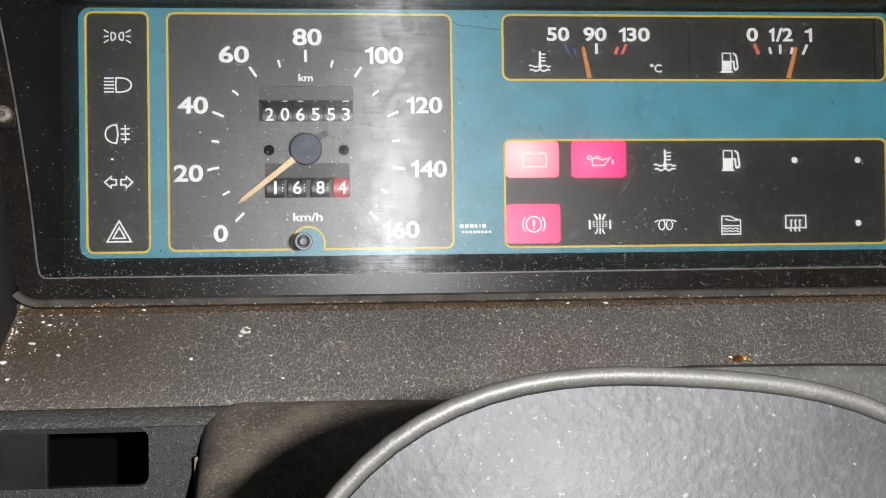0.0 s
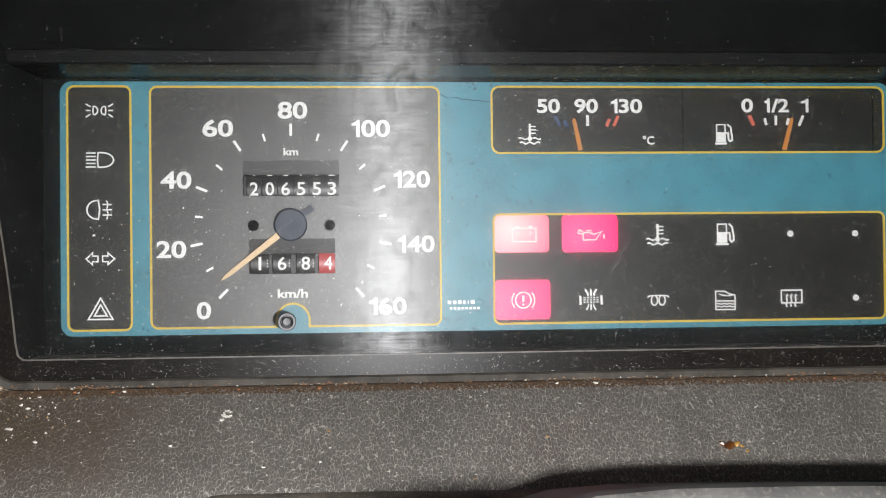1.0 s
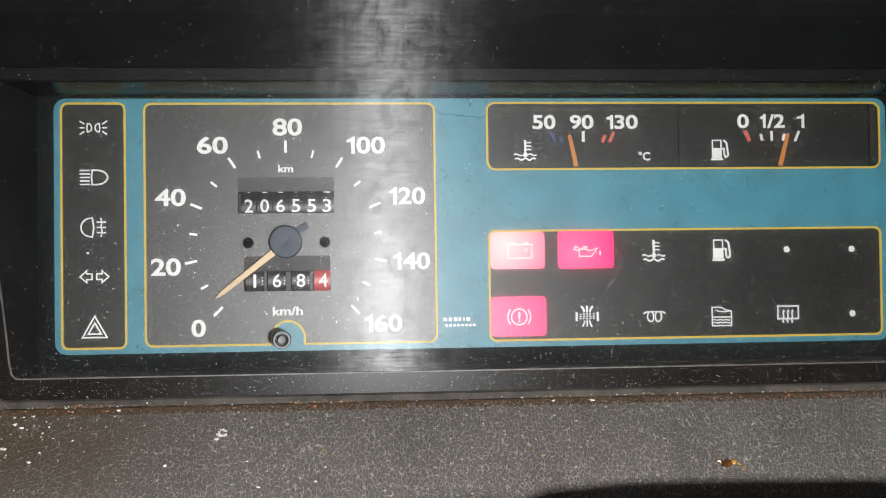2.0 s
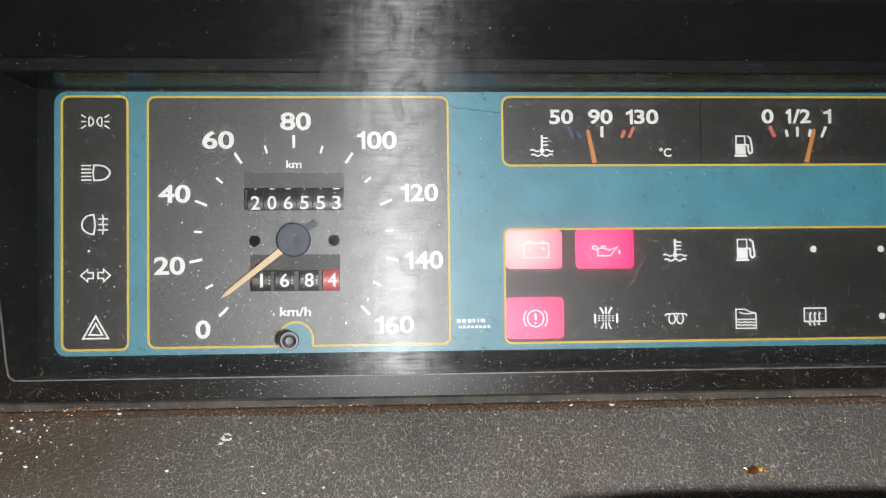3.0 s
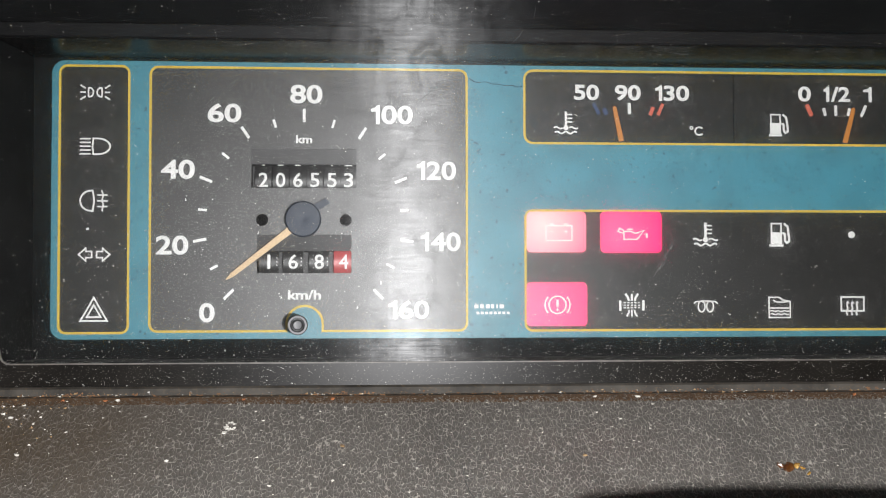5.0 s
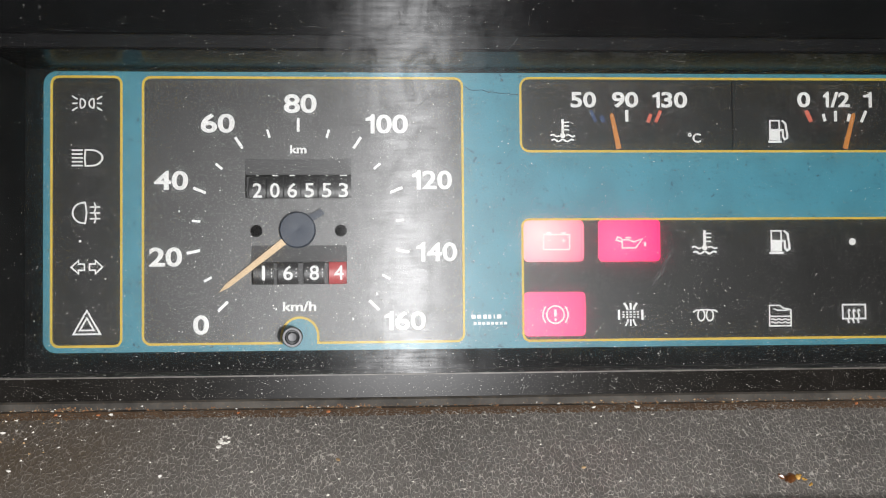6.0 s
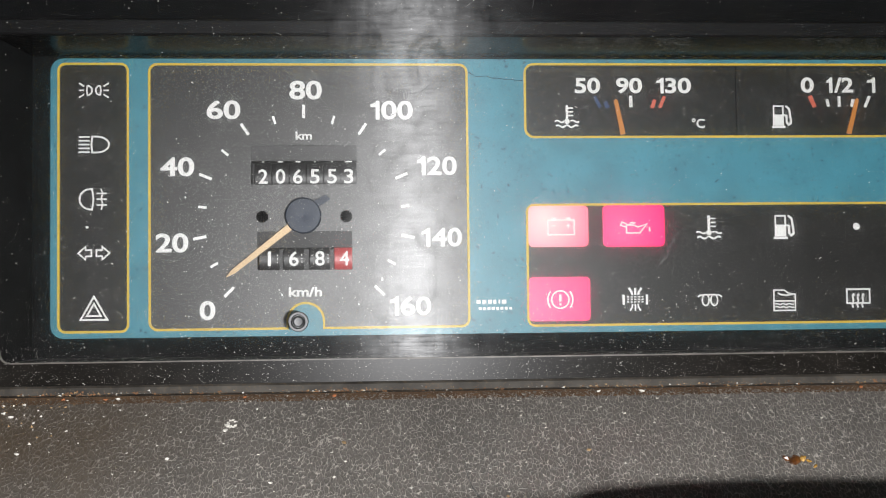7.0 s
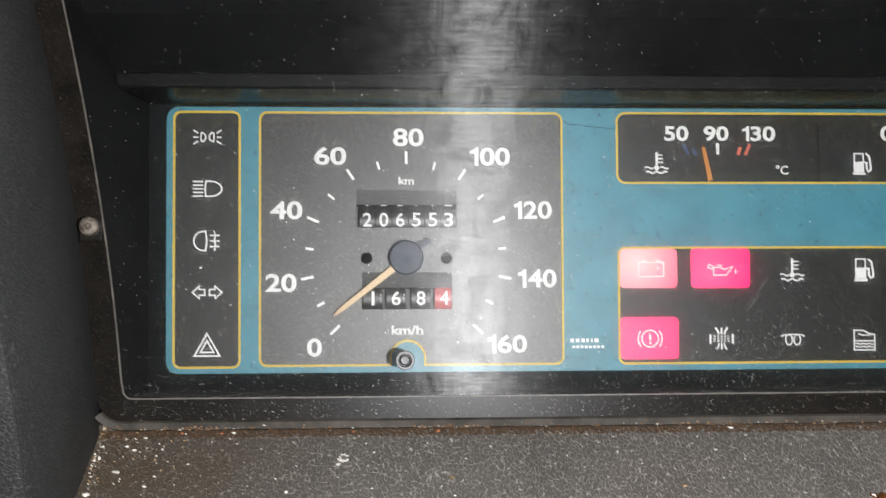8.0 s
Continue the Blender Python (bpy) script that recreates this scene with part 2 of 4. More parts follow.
# near-black that puts the shade inside holes and the switch opening into colour
HOLE_SHADE = plastic("hole_shade_black", (0.002, 0.002, 0.002), 0.8, vary=0.2, gloss=0.04)
STEEL = plastic("dull_screw_steel", (0.17, 0.145, 0.115), 0.55, grain=1300, bump=0.9, vary=0.6, patches=500, metal=0.6, depth=0.0004)
KNOB = plastic("knob_grey", (0.026, 0.027, 0.030), 0.4, grain=1500, bump=0.2, vary=0.3)
SKIN = leather_grain("dash_skin", (0.180, 0.164, 0.145), 0.40, scale=850, strength=0.7, dust=(0.56, 0.515, 0.455), stretch=(1, 0.5, 0.5), gloss=0.7, stain=((-0.105, -0.03, -0.068), (0.10, 0.065, 0.065), (0.080, 0.053, 0.028)))
SKIN_SIDE = leather_grain("hood_skin", (0.036, 0.037, 0.037), 0.60, scale=700, strength=0.5, dust=(0.09, 0.085, 0.08), gloss=0.3)
COWL = plastic("cowl_dusty", (0.11, 0.094, 0.074), 0.6, grain=900, bump=0.8, vary=0.45, patches=90, dirt=(0.28, 0.235, 0.18), depth=0.0003, gloss=0.45, speck=(1300, 0.63, (0.30, 0.25, 0.19)))
PAD = plastic("pad_grey", (0.021, 0.021, 0.0215), 0.58, grain=480, bump=0.5, vary=0.3, patches=70, depth=0.0004, gloss=0.32, dirt=(0.040, 0.0395, 0.038), speck=(900, 0.69, (0.075, 0.073, 0.068)))
HUB_SHELL = plastic("hub_shell_black", (0.011, 0.0105, 0.010), 0.5, grain=1200, bump=0.3, vary=0.3, patches=60)
COLLAR = plastic("collar_grey", (0.046, 0.044, 0.040), 0.55, grain=900, bump=0.6, vary=0.35, patches=90, dirt=(0.12, 0.11, 0.09), depth=0.0002)
PAD_EDGE = plastic("pad_edge_grey", (0.042, 0.040, 0.036), 0.55, grain=1500, bump=0.4, vary=0.3, patches=70, depth=0.0002, dirt=(0.085, 0.08, 0.07))
BLANK = plastic("blank_grey", (0.013, 0.0128, 0.0125), 0.6, vary=0.3, gloss=0.1)
ROLL = leather_grain("ledge_roll_skin", (0.064, 0.062, 0.057), 0.5, scale=620, strength=0.5, dust=(0.14, 0.13, 0.115), gloss=0.5)
CAB = plastic("cab_trim", (0.05, 0.05, 0.05), 0.7, grain=200, bump=0.2, vary=0.2, patches=4)
DUST = plastic("dust_white", (0.56, 0.54, 0.50), 0.8, grain=3000, bump=0.2, vary=0.3, patches=900)
CRUMB = plastic("crumb_white", (0.72, 0.69, 0.62), 0.8, grain=3000, bump=0.4, vary=0.2, patches=700)
SCRATCH = plastic("pale_scratch", (0.075, 0.078, 0.078), 0.6, grain=2500, bump=0.2, vary=0.5, patches=400)
LINT = plastic("grey_lint", (0.19, 0.18, 0.16), 0.8, grain=3000, bump=0.2, vary=0.4, patches=900)
CRUMB_TAN = plastic("crumb_tan", (0.36, 0.24, 0.12), 0.8, grain=3000, bump=0.4, vary=0.4, patches=700)
RUST_DIRT = plastic("rust_dirt", (0.060, 0.033, 0.015), 0.9, grain=2500, bump=0.4, vary=0.4, patches=500)
RUST_FLAKE = plastic("rust_crust", (0.17, 0.085, 0.04), 0.9, grain=2500, bump=0.4, vary=0.6, patches=90)
RUST = plastic("rust_flake", (0.36, 0.13, 0.05), 0.85, grain=2500, bump=0.5, vary=0.4, patches=500)
LEAF = plastic("dry_brown", (0.13, 0.045, 0.010), 0.3, grain=2000, bump=0.5, vary=0.6, patches=500)
AMBER = plastic("amber_flake", (0.42, 0.24, 0.06), 0.25, grain=1500, bump=0.6, vary=0.5, patches=600)
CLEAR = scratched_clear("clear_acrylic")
LIT_BATTERY = lit_lens("lit_red_battery", (0.080, 0, -0.001), (1.0, 0.46, 0.44), (1.0, 0.035, 0.15), 0.021, 1.6)
LIT_OIL = lit_lens("lit_red_oil", (0.106, 0, -0.005), (1.0, 0.07, 0.20), (1.0, 0.0, 0.12), 0.017, 1.9)
LIT_BRAKE = lit_lens("lit_red_brake", (0.083, 0, -0.030), (1.0, 0.035, 0.18), (1.0, 0.015, 0.14), 0.022, 1.55)


# ---- building helpers (millimetres in, metres out) ----
def V(x, y, z):
    return Vector((x / 1000, y / 1000, z / 1000))


def thing(name, origin, label, category, group="", kind=""):
    ob = new(name)
    ob.empty_display_size = 0.01
    ob.matrix_world = LEAN @ Matrix.Translation(V(*origin))
    ob["origin"] = [v / 1000 for v in origin]
    return tagged(ob, label, category, group, kind)


def part(name, data, mat, parent, label=""):
    """One mesh under a thing or a part, built in the cluster's frame."""
    if isinstance(data, bmesh.types.BMesh):
        bmesh.ops.recalc_face_normals(data, faces=data.faces)
        mesh = bpy.data.meshes.new(name)
        data.to_mesh(mesh)
        data.free()
    else:
        mesh = data
    mesh.materials.clear()
    mesh.materials.append(mat)
    ob = new(name, mesh)
    ob.parent = parent
    if parent.type == "EMPTY":
        ob.matrix_parent_inverse = Matrix.Translation(-Vector(parent["origin"]))
    return tagged(ob, label)


def solo(name, bm, mat, origin, label, category, group="", kind=""):
    """A thing that is one mesh."""
    bmesh.ops.recalc_face_normals(bm, faces=bm.faces)
    bmesh.ops.translate(bm, verts=bm.verts, vec=-V(*origin))
    mesh = bpy.data.meshes.new(name)
    bm.to_mesh(mesh)
    bm.free()
    mesh.materials.append(mat)
    ob = new(name, mesh)
    ob.matrix_world = LEAN @ Matrix.Translation(V(*origin))
    return tagged(ob, label, category, group, kind)


def smooth(ob, angle=40):
    mesh = ob.data
    mesh.polygons.foreach_set("use_smooth", [True] * len(mesh.polygons))
    limit = radians(angle)
    bm = bmesh.new()
    bm.from_mesh(mesh)
    for e in bm.edges:
        e.smooth = len(e.link_faces) == 2 and e.calc_face_angle(0) < limit
    bm.to_mesh(mesh)
    bm.free()
    return ob


def rounded(x0, x1, z0, z1, r, n=6):
    pts = []
    for cx, cz, a0 in ((x1 - r, z1 - r, 0), (x0 + r, z1 - r, 90), (x0 + r, z0 + r, 180), (x1 - r, z0 + r, 270)):
        for i in range(n + 1):
            a = radians(a0 + 90 * i / n)
            pts.append((cx + r * math.cos(a), cz + r * math.sin(a)))
    return pts


def circle(cx, cz, r, n=24, a0=0, a1=360):
    closed = abs(a1 - a0) >= 360
    count = n if closed else n + 1
    return [(cx + r * math.cos(radians(a0 + (a1 - a0) * i / n)), cz + r * math.sin(radians(a0 + (a1 - a0) * i / n))) for i in range(count)]


def plate(outer, holes, y0, y1):
    """A flat plate with holes through it, between the depths y0 (back) and y1 (front)."""
    cu = bpy.data.curves.new("plate", "CURVE")
    cu.dimensions, cu.fill_mode = "2D", "BOTH"
    cu.extrude = abs(y0 - y1) / 2000
    for pts in (outer, *holes):
        sp = cu.splines.new("POLY")
        sp.points.add(len(pts) - 1)
        sp.use_cyclic_u = True
        for p, (x, z) in zip(sp.points, pts):
            p.co = (x / 1000, z / 1000, 0, 1)
    return curve_mesh(cu, Matrix.Translation(V(0, (y0 + y1) / 2, 0)) @ pose(0, 0, 0, 90))


def curve_mesh(cu, m):
    ob = new("curve", cu)
    bpy.context.view_layer.update()
    mesh = bpy.data.meshes.new_from_object(ob.evaluated_get(bpy.context.evaluated_depsgraph_get()))
    bpy.data.objects.remove(ob)
    bpy.data.curves.remove(cu)
    mesh.transform(m)
    return mesh


def writing(body, cx, cz, height, width, y, weight=0.03, ref=""):
    """Raised print of the built-in font, fitted into width and height round its middle."""
    cu = bpy.data.curves.new("writing", "FONT")
    cu.body, cu.bevel_depth, cu.bevel_resolution, cu.extrude = body, weight, 0, 0.01
    mesh = curve_mesh(cu, pose(0, 0, 0, 90))
    co = np.empty(len(mesh.vertices) * 3)
    mesh.vertices.foreach_get("co", co)
    co = co.reshape(-1, 3)
    lo, hi = co.min(0), co.max(0)
    mid, size = (lo + hi) / 2, hi - lo
    co = (co - mid) / size * (width / 1000, 0.00008, height / 1000) + (cx / 1000, y / 1000, cz / 1000)
    mesh.vertices.foreach_set("co", co.ravel())
    mesh.update()
    return mesh


def numeral(body, cx, cz, height, width, y, weight, one=0.25):
    """A printed number; a leading one is drawn with its flag."""
    if body[0] != "1":
        return writing(body, cx, cz, height, width, y, weight)
    bm = bmesh.new()
    x0, wide = cx - width / 2, width * one if len(body) > 1 else width
    x1 = x0 + wide - (0.5 if len(body) > 1 else 0)
    stem, z0, z1 = height * 0.21, cz - height / 2, cz + height / 2
    solid(bm, [(x1 - stem, z0), (x1, z0), (x1, z1), (x1 - stem * 0.75, z1), (x1 - stem * 1.1, z1 - height * 0.11), (x0, z1 - height * 0.19), (x0, z1 - height * 0.34), (x1 - stem, z1 - height * 0.33)], y + 0.04)
    if len(body) > 1:
        rest = writing(body[1:], x0 + wide + (width - wide) / 2, cz, height, width - wide, y, weight)
        bm.from_mesh(rest)
        bpy.data.meshes.remove(rest)
    return bm


def ribbon(bm, pts, w, y, closed=False, thick=0.08):
    """A printed line of width w along pts, mitred at its bends."""
    n = len(pts)
    p = [Vector(q) for q in pts]
    left, right = [], []
    for i in range(n):
        a = p[i - 1] if closed or i else None
        b = p[(i + 1) % n] if closed or i < n - 1 else None
        d1 = (p[i] - a).normalized() if a is not None else None
        d2 = (b - p[i]).normalized() if b is not None else None
        d1, d2 = d1 or d2, d2 or d1
        t = (d1 + d2)
        t = t.normalized() if t.length > 1e-6 else d1
        nrm = Vector((-t.y, t.x))
        k = 1 / max(0.5, nrm.dot(Vector((-d1.y, d1.x))))
        left.append(p[i] + nrm * w / 2 * k)
        right.append(p[i] - nrm * w / 2 * k)
    rows4 = [[bm.verts.new(V(q.x, yy, q.y)) for q in side] for side, yy in ((left, y - thick), (right, y - thick), (right, y), (left, y))]
    steps = n if closed else n - 1
    for i in range(steps):
        j = (i + 1) % n
        for a in range(4):
            b = (a + 1) % 4
            bm.faces.new((rows4[a][i], rows4[b][i], rows4[b][j], rows4[a][j]))
    if not closed:
        for i in (0, n - 1):
            bm.faces.new([rows4[a][i] for a in range(4)])


def solid(bm, pts, y, thick=0.08):
    """A printed solid patch."""
    front = [bm.verts.new(V(x, y - thick, z)) for x, z in pts]
    back = [bm.verts.new(V(x, y, z)) for x, z in pts]
    bm.faces.new(front)
    bm.faces.new(back[::-1])
    for i in range(len(pts)):
        j = (i + 1) % len(pts)
        bm.faces.new((front[i], back[i], back[j], front[j]))


def box(bm, x0, x1, y0, y1, z0, z1, bevel=0.0, segments=2):
    made = bmesh.ops.create_cube(bm, size=1.0)["verts"]
    for v in made:
        v.co = V(x0 + (x1 - x0) * (v.co.x + 0.5), y0 + (y1 - y0) * (v.co.y + 0.5), z0 + (z1 - z0) * (v.co.z + 0.5))
    if bevel:
        edges = {e for v in made for e in v.link_edges}
        bmesh.ops.bevel(bm, geom=list(edges), offset=bevel / 1000, segments=segments, affect="EDGES", profile=0.5)


def lathe(bm, profile, cx, cz, n=32):
    """A turned piece round the y axis at (cx, cz): profile of (radius, y)."""
    rings = []
    for r, y in profile:
        if r < 1e-6:
            rings.append([bm.verts.new(V(cx, y, cz))])
        else:
            rings.append([bm.verts.new(V(cx + r * math.cos(2 * math.pi * i / n), y, cz + r * math.sin(2 * math.pi * i / n))) for i in range(n)])
    for a, b in zip(rings, rings[1:]):
        for i in range(n):
            j = (i + 1) % n
            if len(a) == 1 and len(b) == 1:
                continue
            if len(a) == 1:
                bm.faces.new((a[0], b[i], b[j]))
            elif len(b) == 1:
                bm.faces.new((a[i], b[0], a[j]))
            else:
                bm.faces.new((a[i], b[i], b[j], a[j]))


def sheet(bm, grid, thick):
    """A solid sheet from a grid of points (rows of Vectors), given thickness along thick (a Vector)."""
    front = [[bm.verts.new(p) for p in row] for row in grid]
    back = [[bm.verts.new(p + thick) for p in row] for row in grid]
    R, C = len(grid), len(grid[0])
    for i in range(R - 1):
        for j in range(C - 1):
            bm.faces.new((front[i][j], front[i][j + 1], front[i + 1][j + 1], front[i + 1][j]))
            bm.faces.new((back[i][j], back[i + 1][j], back[i + 1][j + 1], back[i][j + 1]))
    rim = [(0, j) for j in range(C)] + [(i, C - 1) for i in range(1, R)] + [(R - 1, j) for j in range(C - 2, -1, -1)] + [(i, 0) for i in range(R - 2, 0, -1)]
    for (a, b), (c, d) in zip(rim, rim[1:] + rim[:1]):
        bm.faces.new((front[a][b], back[a][b], back[c][d], front[c][d]))


# ---- the cab, closed round the dashboard ----
def cab_wall(name, x0, x1, y0, y1, z0, z1, label):
    bm = bmesh.new()
    box(bm, x0, x1, y0, y1, z0, z1)
    mesh = bpy.data.meshes.new(name)
    bm.to_mesh(mesh)
    bm.free()
    mesh.materials.append(CAB)
    return tagged(new(name, mesh), label, name.split("_")[0], kind="structure")


cab_wall("floor", -900, 1300, -1400, 700, -40, 0, "dark cab floor below the dashboard")
cab_wall("ceiling", -900, 1300, -1400, 700, 1700, 1740, "dark cab roof lining")
cab_wall("wall_north", -900, 1300, 700, 740, 0, 1700, "dark bulkhead in front of the dashboard")
cab_wall("wall_south", -900, 1300, -1440, -1400, 0, 1700, "dark cab rear wall")
cab_wall("wall_west", -940, -900, -1400, 700, 0, 1700, "dark cab side wall")
cab_wall("wall_east", 1300, 1340, -1400, 700, 0, 1700, "dark cab side wall opposite")

# ---- cluster shapes ----
MID = 72.0                       # middle of the cluster across
COVER_Z0, COVER_Z1 = -45.8, 98.0


def cover_y(z):
    """Depth of the curved clear cover at the height z."""
    u = z - COVER_Z0
    return -20.0 - 0.0675 * u - 0.00313 * u * u if u > 0 else -20.0 - 0.0675 * u


def cover_half(z):
    """Half the cover's width at the height z: it widens upwards."""
    return 164.4 + 0.064 * (z - COVER_Z0)


cluster = thing("instrument_cluster", (MID, 0, -39), "teal-faced van instrument cluster with three lit red warning lamps", "instrument cluster")

SPEEDO = circle(51.8, 48.0, 2.8, 6, 0, 90) + circle(-47.5, 48.0, 2.8, 6, 90, 180) + circle(-47.5, -34.0, 2.8, 6, 180, 270)
SPEEDO += [(-5.2, -36.8)] + circle(0.5, -34.2, 5.7, 16, 180, 0) + [(6.2, -36.8)] + circle(51.8, -34.0, 2.8, 6, 270, 360)
INDICATORS = rounded(-79.5, -56.7, -37.2, 50.9, 2.6)
GAUGES = rounded(73.6, 223.6, 26.0, 51.0, 3.2)
WARNINGS = rounded(73.8, 223.2, -36.9, 3.8, 2.6)


def grown(pts, d):
    """The outline pts moved outwards by d (counter-clockwise outlines)."""
    n = len(pts)
    area = sum(pts[i][0] * pts[(i + 1) % n][1] - pts[(i + 1) % n][0] * pts[i][1] for i in range(n))
    s = d if area > 0 else -d
    out = []
    for i in range(n):
        a, p, b = Vector(pts[i - 1]), Vector(pts[i]), Vector(pts[(i + 1) % n])
        d1, d2 = (p - a).normalized(), (b - p).normalized()
        n1, n2 = Vector((d1.y, -d1.x)), Vector((d2.y, -d2.x))
        m = (n1 + n2)
        m = m / max(0.4, m.length_squared / 2)
        out.append((p.x + m.x * s, p.y + m.y * s))
    return out


face = part("face_plate", plate(rounded(-81.8, 225.8, -39.0, 52.4, 4.2), [INDICATORS, SPEEDO, GAUGES, WARNINGS], 0.8, -0.6), TEAL, cluster, "teal printed face plate")
for name, shape in (("indicator_outline", INDICATORS), ("speedometer_outline", SPEEDO), ("gauge_outline", GAUGES), ("warning_outline", WARNINGS)):
    part(name, plate(grown(shape, 0.12), [grown(shape, -0.62)], -0.2, -0.72), YELLOW, face, "thin yellow printed outline")

# hairline scratch across the teal
bm = bmesh.new()
ribbon(bm, [(55.2, 48.0), (56.6, 46.9), (58.0, 46.5), (61, 46.8), (63.2, 45.9), (64.6, 46.1), (67, 45.6), (69.8, 45.7), (71.2, 45.1), (73.2, 45.3)], 0.18, -0.62, thick=0.03)
part("hairline_crack", bm, HOUSING, face, "fine dark crack in the teal print")

# maker's mark as plain bars
bm = bmesh.new()
for cx, w in ((60.1, 1.4), (62.0, 1.3), (63.9, 1.3), (65.5, 1.0), (67.0, 0.5), (68.6, 1.5)):
    solid(bm, [(cx - 2.6 - w / 2, -29.2), (cx - 2.6 + w / 2, -29.2), (cx - 2.6 + w / 2, -27.9), (cx - 2.6 - w / 2, -27.9)], -0.62)
for i in range(8):
    cx = 58.0 + i * 1.45
    solid(bm, [(cx - 0.5, -31.2), (cx + 0.5, -31.2), (cx + 0.5, -30.3), (cx - 0.5, -30.3)], -0.62)
part("maker_mark", bm, WHITE, face, "small white maker's mark as bars")

# ---- housing: back wall, glossy ceiling, sides ----
part("back_wall", plate([(-96, -60), (240, -60), (240, 60), (-96, 60)], [rounded(-45, 50, -30, 45, 1)], 4.0, 1.2), HOUSING, cluster, "black back wall round the face plate")


def strip(bm, rows_, thick):
    sheet(bm, [[V(*p) for p in r] for r in rows_], V(*thick))


bm = bmesh.new()
strip(bm, [[(-88, 1.0, 53.4), (232, 1.0, 53.4)], [(-92, -30, 53.7), (236, -30, 53.7)]], (0, 0, 2))
part("recess_ceiling", bm, GLOSS_BLACK, cluster, "glossy black ceiling of the recess")
bm = bmesh.new()
strip(bm, [[(-92.3, -30.3, 54.2), (236.3, -30.3, 54.2)], [(-92.5, -30.9, 54.5), (236.5, -30.9, 54.5)], [(-92.8, -31.4, 58.2), (236.8, -31.4, 58.2)]], (0, 2, 0.4))
part("recess_step", bm, STEP_BLACK, cluster, "satin black step above the recess")
bm = bmesh.new()
strip(bm, [[(-93, -31.2, 58.6), (237, -31.2, 58.6)], [(-98, -56, 72), (242, -56, 72)], [(-102, -84, 98), (246, -84, 98)]], (0, 3, 2))
part("recess_brow", bm, HOUSING, cluster, "black sloping brow above the recess")
bm = bmesh.new()
strip(bm, [[(-92, 1.2, -45.6), (236, 1.2, -45.6)], [(-92.2, -19.5, -46.4), (236.2, -19.5, -46.4)]], (0, 0, -2))
part("recess_floor", bm, FLOOR_BLACK, cluster, "black recess floor")
for side in (-1, 1):
    bm = bmesh.new()
    xa = MID + side * 160
    strip(bm, [[(xa, 1.2, z), (MID + side * cover_half(z), cover_y(z) + 0.5, z)] for z in range(-48, 99, 6)], (side * 2, 0, 0))
    part("recess_side", bm, HOUSING, cluster, "black recess side wall")

# ---- bezel, clear cover and its edge ----
zs = [COVER_Z0 + (COVER_Z1 - COVER_Z0) * i / 24 for i in range(25)]
for side in (-1, 1):
    bm = bmesh.new()
    low = [(a, -44.2 - 8.7 * math.sin(radians(a))) for a in (88, 75, 60, 45, 30, 15)]
    grid = [[V(MID + side * (cover_half(-47) - 0.2), -20.3, z), V(MID + side * (cover_half(-47) + 8.6 * math.cos(radians(a))), -19.8, z)] for a, z in low]
    grid += [[V(MID + side * cover_half(z), cover_y(z) - 0.2, z), V(MID + side * (cover_half(z) + 8.6), cover_y(z) + 0.4, z)] for z in zs]
    sheet(bm, grid, V(0, 4, 0))
    bezel = part("bezel_side", bm, BEZEL, cluster, "dusty black bezel side")
bm = bmesh.new()
w = cover_half(-47)
sheet(bm, [[V(MID - w + (2 * w) * i / 12, y, z) for i in range(13)] for y, z in ((-20.5, -46.0), (-20.5, -52.9))], V(0, 4, 0))
part("lower_lip", bm, LIP, cluster, "flat black lower lip of the bezel")
bm = bmesh.new()
rim = [(MID - w - 8.7 * math.sin(radians(a)), -44.2 - 8.8 * math.cos(radians(a)), -math.sin(radians(a)), -math.cos(radians(a))) for a in range(50, -1, -10)]
rim += [(MID - w + 2 * w * i / 12, -53.0, 0, -1) for i in range(1, 12)]
rim += [(MID + w + 8.7 * math.sin(radians(a)), -44.2 - 8.8 * math.cos(radians(a)), math.sin(radians(a)), -math.cos(radians(a))) for a in range(0, 51, 10)]
sheet(bm, [[V(x + nx * d, y, z + nz * d) for x, z, nx, nz in rim] for d, y in ((0, -20.4), (0.6, -21.2), (2.6, -21.9), (3.6, -17))], V(0, 2, 0.3))
part("lip_flange", bm, FLANGE, cluster, "dusty grey flange under the lip")
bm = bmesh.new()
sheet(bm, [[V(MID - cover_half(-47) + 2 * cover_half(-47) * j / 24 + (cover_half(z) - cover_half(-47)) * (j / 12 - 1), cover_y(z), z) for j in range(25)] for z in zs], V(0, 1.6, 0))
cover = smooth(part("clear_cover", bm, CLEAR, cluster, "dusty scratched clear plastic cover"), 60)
bm = bmesh.new()
for side in (-1, 1):
    edge = [(cover_half(z), cover_y(z) - 0.5, z, 1.0, 0.0) for z in reversed(zs[1:])]
    edge += [(w - 3 + 3 * math.cos(radians(a)), -20.6, -42.8 - 3 * math.sin(radians(a)), math.cos(radians(a)), -math.sin(radians(a))) for a in range(0, 91, 15)]
    edge += [(w - 10, -20.6, -45.8, 0.0, -1.0), (0, -20.6, -45.8, 0.0, -1.0)]
    sheet(bm, [[V(MID + side * (x - nx * d), y, z - nz * d) for x, y, z, nx, nz in edge] for d in (-0.25, 0.2)], V(0, 1.0, 0))
part("cover_edge", bm, SEAL, cover, "thin dusty edge of the cover")
for side in (-1, 1):
    bm = bmesh.new()
    corner = [(w - 3 + 3 * math.cos(radians(a)), -42.8 - 3 * math.sin(radians(a))) for a in range(0, 91, 15)]
    solid(bm, [(MID + side * x, z) for x, z in corner + [(w + 0.2, -46.1)]], -19.9, 0.55)
    part("bezel_corner", bm, BEZEL, cluster, "rounded inner corner of the bezel")

